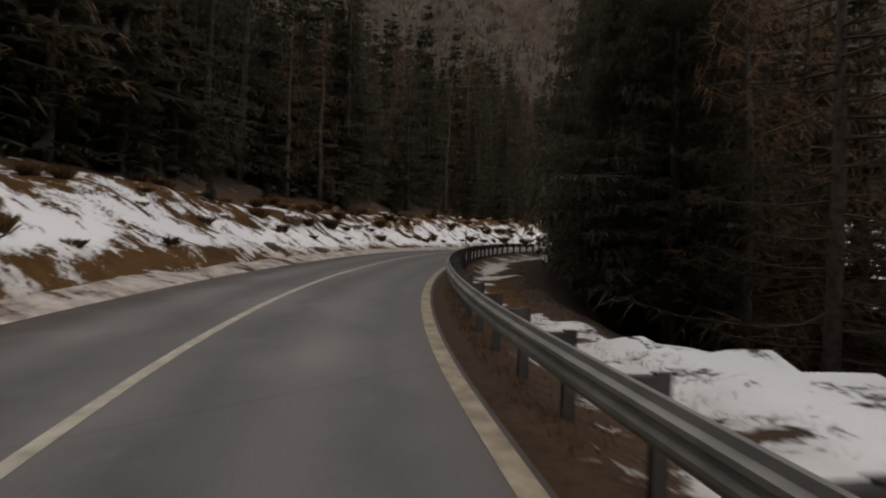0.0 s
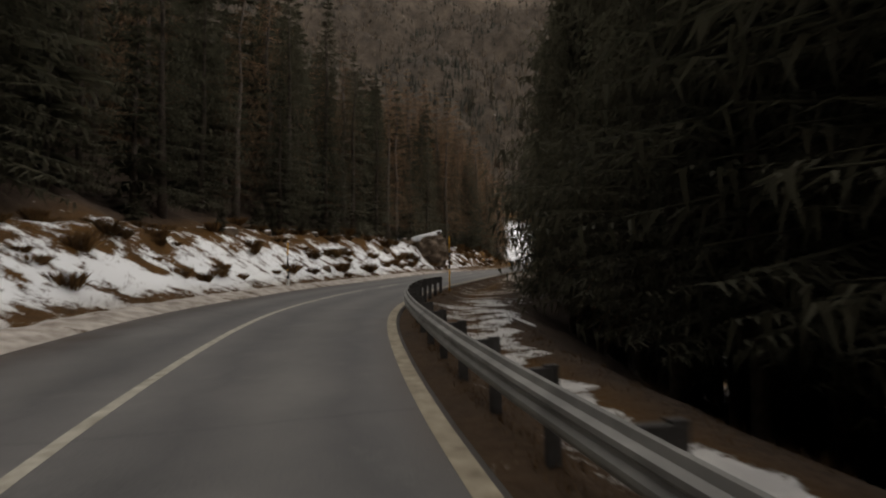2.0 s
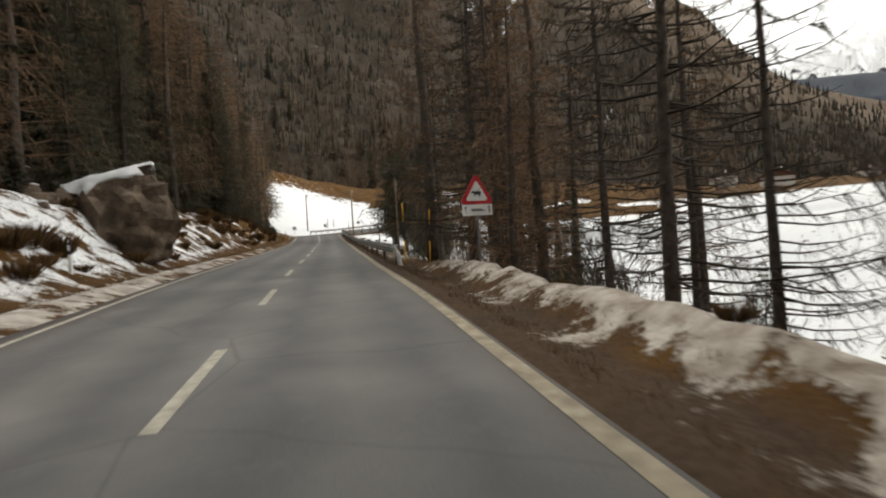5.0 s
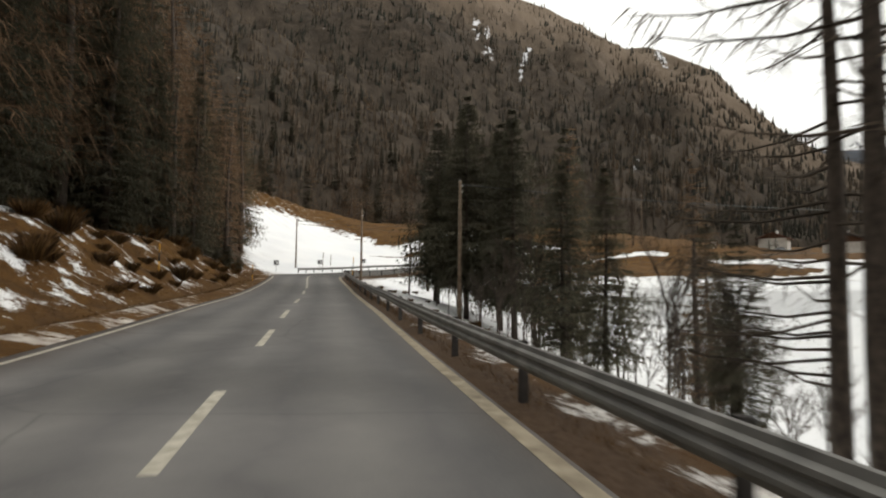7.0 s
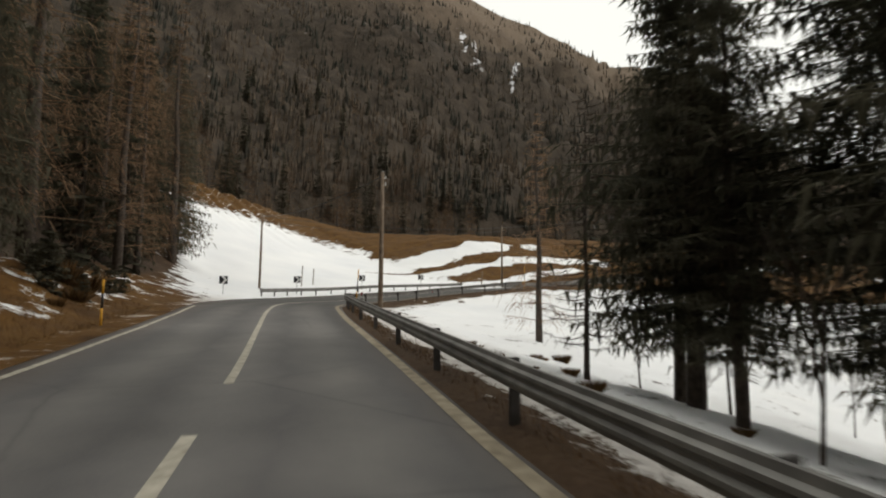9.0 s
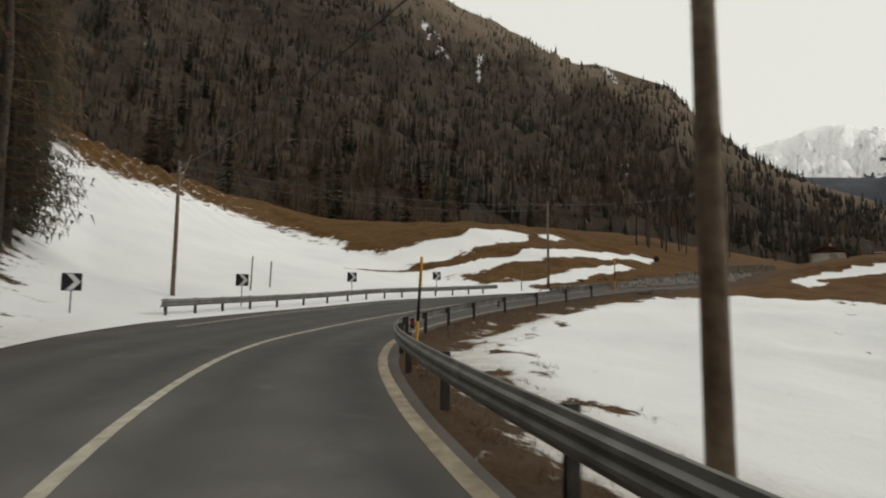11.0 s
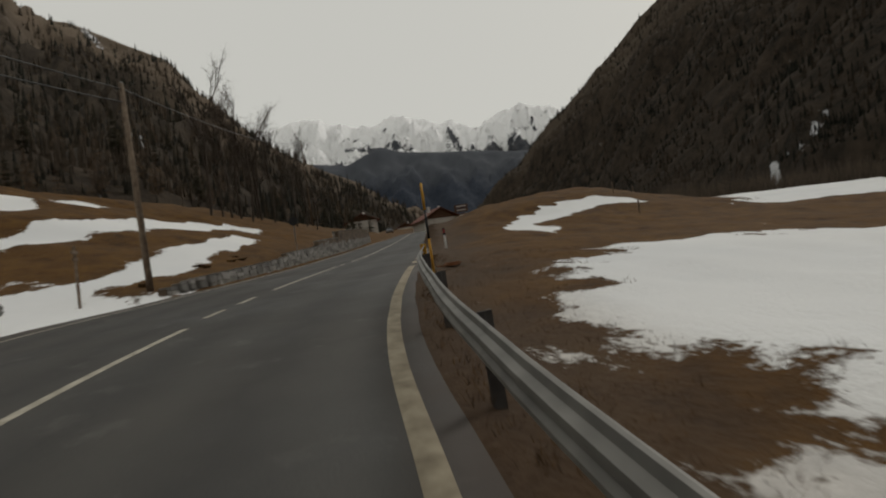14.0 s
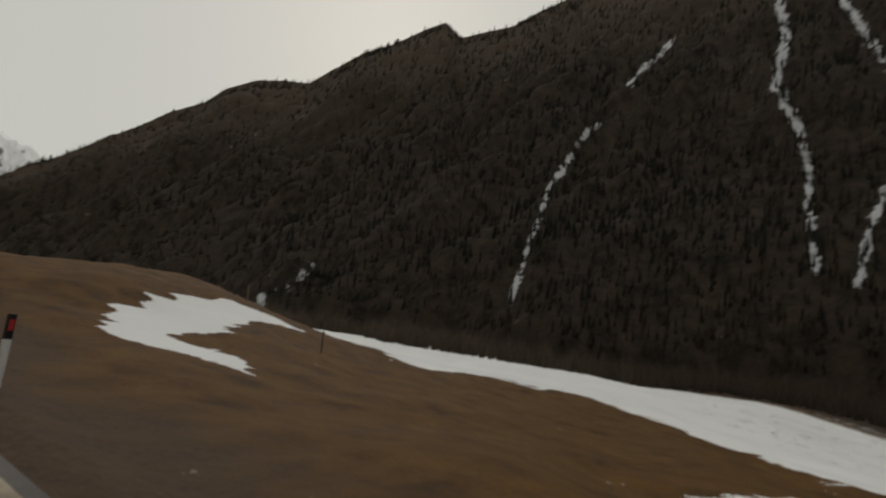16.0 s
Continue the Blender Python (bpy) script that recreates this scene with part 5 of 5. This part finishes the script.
# ---- houses and a parked car far along the road ----
def house(x, y, z, turn, w, d, h, roof_h, label, wall_mat, chimneys=2):
    ob = thing("house", pose(x, y, z, 0, 0, turn), label, "house", "houses")
    soup = Soup()
    soup.box(0, 0, h / 2 - 1.0, w, d, h + 2.0)
    wall = part("wall", soup, wall_mat, ob, "pale plastered walls")
    soup = Soup()
    ov = 0.8
    for sg in (-1, 1):
        a = [(sg * (w / 2 + ov), -d / 2 - ov, h - 0.35), (sg * (w / 2 + ov), d / 2 + ov, h - 0.35), (0, d / 2 + ov, h + roof_h), (0, -d / 2 - ov, h + roof_h)]
        b = [(px, py, pz + 0.22) for px, py, pz in a]
        soup.add(a + b, [(0, 1, 2, 3), (7, 6, 5, 4), (0, 4, 5, 1), (1, 5, 6, 2), (2, 6, 7, 3), (3, 7, 4, 0)])
    roof = part("roof", soup, M_ROOF, ob, "reddish brown pitched roof")
    for y_ in (-d / 2 + 0.05, d / 2 - 0.05):
        gable = Soup()
        gable.add([(-w / 2, y_ + e, h) for e in (-0.04, 0.04)] + [(w / 2, y_ + e, h) for e in (-0.04, 0.04)] + [(0, y_ + e, h + roof_h) for e in (-0.04, 0.04)], [(0, 2, 4), (5, 3, 1), (0, 1, 3, 2), (2, 3, 5, 4), (4, 5, 1, 0)])
        part("gable", gable, M_TIMBER, ob, "brown timber gable")
    for k in range(chimneys):
        soup = Soup()
        soup.box(-w * 0.12 + k * w * 0.3, d * 0.1, h + roof_h, 0.7, 0.7, 1.7, None)
        part("chimney", soup, M_WHITE, roof, "white chimney")
    for fl in range(max(1, int(h // 2.8))):
        for k in range(3):
            xx = -w * 0.32 + k * w * 0.32
            soup = Soup()
            soup.box(xx, -d / 2 - 0.02, 1.3 + fl * 2.7, 1.0, 0.08, 1.25)
            win = part("window", soup, M_TIMBER, ob, "brown window frame")
            soup = Soup()
            soup.box(xx, -d / 2 - 0.05, 1.3 + fl * 2.7, 0.84, 0.05, 1.08)
            part("pane", soup, M_DARKGLASS, win)
    soup = Soup()
    soup.box(0, -d / 2 - 0.5, 2.75, w * 0.9, 0.9, 0.12)
    for k in range(12):
        soup.box(-w * 0.44 + k * w * 0.08, -d / 2 - 0.9, 3.2, 0.06, 0.05, 0.9)
    soup.box(0, -d / 2 - 0.9, 3.68, w * 0.9, 0.08, 0.1)
    part("balcony", soup, M_TIMBER, ob, "brown timber balcony")
    return ob


house(250.5, 77.5, 16.0, 95, 11, 10, 5.2, 3.0, "alpine house with pale walls and reddish roof behind the crest", M_PLASTER)
house(262.0, 98.0, 18.6, 88, 9, 8, 5.6, 2.0, "pale plastered house with brown roof beside dark firs up the road", M_PLASTER, 1)
house(420, 20, 22.0, 80, 11, 9, 5, 2.4, "distant alpine house in the valley", M_PLASTER, 1)
house(395, 52, 24.0, 70, 10, 9, 5, 2.4, "distant alpine house in the valley", M_PLASTER, 1)


def parked_car(x, y, z, turn, label):
    ob = thing("parked_car", pose(x, y, z, 0, 0, turn), label, "car")
    soup = Soup()
    prof = [(-2.0, 0.35), (-2.05, 0.75), (-1.9, 0.95), (-1.0, 1.02), (1.9, 1.0), (2.05, 0.7), (2.0, 0.35)]
    n = len(prof)
    soup.add([(sx, yy, zz) for sx in (-0.85, 0.85) for yy, zz in prof], [tuple(range(n)), tuple(range(n, 2 * n))[::-1]] + [(i, (i + 1) % n, n + (i + 1) % n, n + i) for i in range(n)])
    part("body", soup, M_GREYBACK, ob, "grey painted body")
    soup = Soup()
    prof = [(-1.1, 1.0), (-0.5, 1.45), (1.0, 1.48), (1.7, 1.0)]
    soup.add([(sx * (0.68 if zz > 1.2 else 0.8), yy, zz) for sx in (-1, 1) for yy, zz in prof], [(0, 1, 2, 3), (7, 6, 5, 4), (0, 4, 5, 1), (1, 5, 6, 2), (2, 6, 7, 3)])
    part("cabin", soup, M_DARKGLASS, ob, "dark glazed cabin")
    for wx in (-0.82, 0.82):
        for wy in (-1.25, 1.25):
            soup = Soup()
            soup.tube([(wx - 0.1, wy, 0.32), (wx + 0.1, wy, 0.32)], [0.32, 0.32], 14)
            wh = part("wheel", soup, M_BLACK, ob)
            soup = Soup()
            soup.tube([(wx - 0.11, wy, 0.32), (wx + 0.11, wy, 0.32)], [0.18, 0.18], 10)
            part("rim", soup, M_STEEL, wh)


q_ = on_road(372, -6.5)
parked_car(q_.x, q_.y, ground_at(q_.x, q_.y), heading(372), "grey car parked beside the road near the house")


# ---- rocks, shrubs and single trees ----
def boulder(p, size, seed, label, cap=True, squash=(1, 1, 1)):
    bm = bmesh.new()
    bmesh.ops.create_icosphere(bm, subdivisions=4 if size > 0.8 else 3, radius=1.0)
    off = Vector((seed * 3.1, seed * 1.7, seed * 0.9))
    for v in bm.verts:
        far, _ = noise.voronoi(v.co * 1.7 + off)
        n = 0.55 * min(far[1] - far[0], 0.6) + noise.noise(v.co * 0.9 + off) * 0.4 + abs(noise.noise(v.co * 2.3 + off)) * 0.34 + noise.noise(v.co * 6 + off) * 0.1
        c = v.co * (1 + n)
        for ax, lim in ((Vector((0.9, 0.3, 0.2)), 0.72), (Vector((-0.4, -0.85, 0.3)), 0.7), (Vector((0.2, 0.1, 1)), 0.8)):
            a = ax.normalized()
            dd = c.dot(a)
            if dd > lim:
                c -= a * (dd - lim) * 0.85
        v.co = Vector((c.x * squash[0], c.y * squash[1], c.z * squash[2])) * size
    ob = thing("boulder", Matrix.LocRotScale(p, Euler((0, 0, seed)), None), label, "rock", "boulders")
    me = bpy.data.meshes.new("rock")
    bm.to_mesh(me)
    me.materials.append(M_ROCK)
    part("rock", me, M_ROCK, ob)
    if cap:
        top = [f for f in bm.faces if f.normal.z > 0.62 + 0.25 * noise.noise(f.calc_center_median() * 1.4 / size + off)]
        keep = set(top)
        bmesh.ops.delete(bm, geom=[f for f in bm.faces if f not in keep], context="FACES")
        geo = bmesh.ops.extrude_face_region(bm, geom=bm.faces[:])
        for v in geo["geom"]:
            if isinstance(v, bmesh.types.BMVert):
                v.co.z += 0.05 * size + 0.02
        me2 = bpy.data.meshes.new("snow_cap")
        bm.to_mesh(me2)
        me2.materials.append(M_SNOW)
        me2.polygons.foreach_set("use_smooth", [True] * len(me2.polygons))
        part("snow_cap", me2, M_SNOW, ob, "thin cap of old snow")
    bm.free()


boulder(place(130.2, -7.9) + Vector((0, 0, 0.6)), 1.9, 2, "large mossy boulder with snow on the bank", True, (1.25, 0.95, 1.0))
RK = random.Random(23)
for k in range(26):
    s_ = RK.uniform(46, 150)
    u_ = RK.uniform(1.6, 7.5)
    z_ = RK.uniform(0.14, 0.48) * (1.5 if 52 < s_ < 64 and u_ > 4 else 1.0)
    boulder(place(s_, -float(edge_left(s_)) - u_) + Vector((0, 0, z_ * 0.25)), z_, k + 5, "brown rock sticking out of the snowy bank", RK.random() < 0.5, (1.2, 1, 0.8))


def shrub_mesh(seed, h, n, spread):
    r = random.Random(seed)
    soup = Soup()
    for _ in range(n):
        a = r.uniform(0, 6.28)
        L = h * r.uniform(0.5, 1.1)
        o = spread * r.random()
        bx, by = math.cos(a) * o * 0.4, math.sin(a) * o * 0.4
        tx, ty = math.cos(a + r.uniform(-0.6, 0.6)) * o, math.sin(a + r.uniform(-0.6, 0.6)) * o
        w = r.uniform(0.002, 0.005) + h * 0.0015
        pa, pb = r.uniform(-1, 1), r.uniform(-1, 1)
        soup.add([(bx - w * pa, by - w * pb, -0.1), (bx + w * pa, by + w * pb, -0.1), (tx * 0.7 + w, ty * 0.7, L * 0.65), (tx, ty, L)], [(0, 1, 2), (0, 2, 3)])
        for _k in range(3):
            q = r.uniform(0.4, 1.0)
            soup.add([(tx * q, ty * q, L * q), (tx * q + w, ty * q + w, L * q), (tx * q + r.uniform(-0.3, 0.3) * h, ty * q + r.uniform(-0.3, 0.3) * h, L * q + r.uniform(-0.05, 0.3) * h)], [(0, 1, 2)])
    return soup


SHRUBS = []
for k, (h_, n_, w_) in enumerate(((0.7, 240, 0.85), (0.95, 280, 0.95), (0.45, 220, 0.8))):
    root = thing("dry_shrub", pose(0, 0, -480), "leafless brown shrub on the bank", "shrub", "dry shrubs")
    part("bush", shrub_mesh(100 + k, h_, n_, w_), M_SHRUB, root)
    SHRUBS.append(root)


def shrub(p, scale):
    ob = copy_thing(SHRUBS[RK.randrange(3)], Matrix.LocRotScale(p, Euler((0, 0, RK.uniform(0, 6.28))), None))
    ob.scale = (scale, scale, scale * RK.uniform(0.8, 1.1))


for k in range(230):
    s_ = RK.uniform(50, 186)
    u_ = RK.uniform(1.8, 7.5)
    shrub(place(s_, -float(edge_left(s_)) - u_), RK.uniform(0.4, 0.95) * (1.0 if s_ > 95 else 0.8))
for k in range(45):
    s_ = RK.uniform(100, 180)
    shrub(place(s_, float(line_right(s_)) + RK.uniform(2.4, 6.0)), RK.uniform(0.2, 0.42))
for k in range(6):
    s_ = RK.uniform(240, 256)
    shrub(place(s_, -float(edge_left(s_)) - RK.uniform(1.5, 3.0)), RK.uniform(0.25, 0.4))


def grass_stuff(label, count, pick, h, seed, material):
    r = random.Random(seed)
    xs = [pick(r) for _ in range(count)]
    pts = [on_road(s, d) for s, d in xs]
    z = terrain(np.array([p.x for p in pts]), np.array([p.y for p in pts]))
    soup = Soup()
    for i, p in enumerate(pts):
        if z[1][i] > 0.62:
            continue
        for _ in range(5):
            a, L = r.uniform(0, 6.28), h * r.uniform(0.4, 1.2)
            bx, by = p.x + r.uniform(-0.12, 0.12), p.y + r.uniform(-0.12, 0.12)
            w = 0.005
            soup.add([(bx - w * math.sin(a), by + w * math.cos(a), z[0][i] - 0.03), (bx + w * math.sin(a), by - w * math.cos(a), z[0][i] - 0.03),
                      (bx + math.cos(a) * L * 0.7, by + math.sin(a) * L * 0.7, z[0][i] + L * 0.75)], [(0, 1, 2)])
    tagged(part("dry_grass", soup, material), label, "grass", "", "stuff")


def _left(r):
    s = r.uniform(60, 188)
    return s, -float(edge_left(s)) - 0.9 - 6.5 * r.random() ** 1.3


def _right(r):
    s = r.uniform(45, 240)
    return s, float(line_right(s)) + 0.55 + (3.0 if s < 190 else 7.0) * r.random() ** 1.6


grass_stuff("dry brown winter grass on the bank", 14000, _left, 0.2, 3, M_SHRUB)
grass_stuff("dry brown winter grass along the verge", 14000, _right, 0.11, 4, M_SHRUB)


def bush_belt(label, count, seed):
    """Bare riverside bushes at the foot of the south mountain."""
    r = random.Random(seed)
    soup = Soup()
    for _ in range(count):
        az = radians(r.uniform(128, 208))
        d = r.uniform(135, 205) + (40 if math.degrees(az) < 145 else 0)
        x, y = EYE0.x + math.sin(az) * d, EYE0.y + math.cos(az) * d
        g = ground_at(x, y)
        h = r.uniform(3.0, 8.5)
        for _k in range(14):
            a, o = r.uniform(0, 6.28), r.uniform(0.3, 2.6)
            w = 0.09
            soup.add([(x - w, y, g - 0.3), (x + w, y, g - 0.3), (x + math.cos(a) * o, y + math.sin(a) * o, g + h * r.uniform(0.5, 1.0))], [(0, 1, 2)])
    tagged(part("riverside_bushes", soup, M_BRANCH), label, "bushes", "", "stuff")


bush_belt("brown leafless bushes along the valley river", 2200, 44)

# rusty boards lying in the grass past the rail's end
for s_, d_, w_ in ((236.3, 4.75, 0.8), (235.4, 4.7, 0.85)):
    p_ = place(s_, d_, 0.0)
    brd = thing("rusty_board", pose(p_.x, p_.y, p_.z, 0.5, 0.5, heading(s_) + 8), "flat orange rusty plate lying in the grass by the road", "plate", "rusty plates")
    soup = Soup()
    soup.box(0, 0, 0.0, w_, 0.5, 0.03, None, 0.03)
    part("board", soup, M_RUST, brd)
    soup = Soup()
    for e_ in (-0.22, 0.22):
        soup.box(0, e_, 0.018, w_, 0.04, 0.008)
    part("rim", soup, M_RUST, brd)

# single trees that stand apart
for x_, y_, k_, sc_ in ((38.9, 71.4, "thin", 0.95), (40.2, 71.9, "thin", 0.8), (29.9, 62.0, "thin", 1.0), (31.6, 63.4, "thin", 0.9), (29.4, 63.9, "larch", 0.8), (28.4, 60.0, "thin", 0.85), (27.6, 59.2, "thin", 0.8), (23.5, 52.6, "thin", 1.0),
                        (27.0, 57.5, "larch", 0.75), (26.0, 57.9, "larch", 0.65), (30.8, 61.0, "larch", 0.7), (33.4, 63.0, "larch", 0.75),
                        (70.5, 104.0, "larch", 0.45), (57.0, 87.0, "bare_spruce", 0.9), (54.2, 82.8, "bare_spruce", 0.7), (62.0, 96.4, "bare_spruce", 0.92), (62.9, 96.9, "bare_spruce", 0.7), (61.6, 98.6, "thin", 0.4), (61.0, 95.4, "bare_spruce", 0.6), (60.2, 93.0, "bare_spruce", 0.85), (58.4, 91.2, "bare_spruce", 0.98), (63.5, 92.0, "bare_spruce", 0.85),
                        (59.4, 89.4, "bare_spruce", 0.9), (59.0, 77.5, "bare_spruce", 0.68), (42.6, 73.6, "bare_spruce", 0.3), (44.4, 77.0, "bare_spruce", 0.42), (47.4, 79.6, "bare_spruce", 0.5), (53.0, 82.0, "larch", 0.5), (47.5, 75.5, "larch", 0.45)):
    plant(k_, Vector((x_, y_, ground_at(x_, y_) - 0.15)), sc_)
for k in range(70):
    s_ = PLANT.uniform(102, 162)
    plant("birch", place(s_, float(line_right(s_)) + PLANT.uniform(5.5, 14), 0.1), PLANT.uniform(0.22, 0.5))
for k in range(75):
    s_ = PLANT.uniform(140, 176)
    plant("birch", place(s_, float(line_right(s_)) + PLANT.uniform(5, 19), 0.1), PLANT.uniform(0.14, 0.36))
for k in range(9):
    s_ = PLANT.uniform(106, 142)
    plant("bare_spruce", place(s_, float(line_right(s_)) + PLANT.uniform(6.5, 15), 0.1), PLANT.uniform(0.25, 0.45))
for k in range(9):
    s_ = 183 + 0.9 * k
    plant("sapling", place(s_, -float(edge_left(s_)) - PLANT.uniform(2.4, 5.0)), PLANT.uniform(0.4, 0.85))
for k in range(14):
    s_ = PLANT.uniform(60, 130)
    plant("sapling", place(s_, -float(edge_left(s_)) - PLANT.uniform(4.5, 8.0)), PLANT.uniform(0.4, 1.0))
# upper border of the meadow
for k in range(60):
    a_ = radians(PLANT.uniform(18, 74))
    d_ = PLANT.uniform(88, 125) + (30 if a_ > radians(58) else 0)
    x_, y_ = EYE0.x + math.sin(a_) * d_, EYE0.y + math.cos(a_) * d_
    plant("larch_far" if PLANT.random() < 0.7 else "spruce_far", Vector((x_, y_, ground_at(x_, y_) - 0.3)), PLANT.uniform(0.7, 1.1))
# bare trees on the hill and firs by the house
for a_, d_, sc_ in ((84.3, 66, 1.5), (85.4, 70, 1.35), (86.2, 64, 1.3), (87.2, 72, 1.4), (88.2, 66, 1.2), (89.2, 74, 1.3), (90.4, 70, 1.1), (91.5, 76, 1.1), (92.6, 72, 1.05), (93.6, 80, 1.15), (94.6, 76, 0.95), (86.8, 80, 1.2), (88.8, 82, 1.2)):
    x_, y_ = 94.4 + math.sin(radians(a_)) * d_, 124.6 + math.cos(radians(a_)) * d_
    plant("birch", Vector((x_, y_, ground_at(x_, y_) - 0.2)), sc_ * 0.92)
for k in range(9):
    q_ = on_road(PLANT.uniform(330, 392), -PLANT.uniform(11, 20))
    plant("spruce_far", Vector((q_.x, q_.y, ground_at(q_.x, q_.y) - 0.2)), PLANT.uniform(0.35, 0.55))
# the deep wood, joined
fv, ff, fm, base_ = [], [], [], 0
for n_, k_, m_ in FAR:
    for mi_, o_ in enumerate(TREES[n_][k_].children):
        me_ = o_.data
        co = np.empty(len(me_.vertices) * 3)
        me_.vertices.foreach_get("co", co)
        mm = np.array(m_)
        fv.append(co.reshape(-1, 3) @ mm[:3, :3].T + mm[:3, 3])
        faces_ = [tuple(base_ + i for i in p.vertices) for p in me_.polygons]
        ff.extend(faces_)
        fm.extend([0 if o_.name.startswith("trunk") else (1 if n_ == "spruce_far" else 2)] * len(faces_))
        base_ += len(me_.vertices)
me_ = bpy.data.meshes.new("deep_wood")
me_.from_pydata(np.concatenate(fv).tolist(), [], ff)
me_.materials.append(M_BARK)
me_.materials.append(M_SPRUCE)
me_.materials.append(M_LARCH)
me_.polygons.foreach_set("material_index", fm)
tagged(new("deep_wood", me_), "dark dense spruce wood behind the first trees", "forest", "", "stuff")
# the models that the copies came from leave the scene
for group_ in (*TREES.values(), SHRUBS):
    for root in group_:
        for o in (*root.children_recursive, root):
            bpy.data.objects.remove(o)
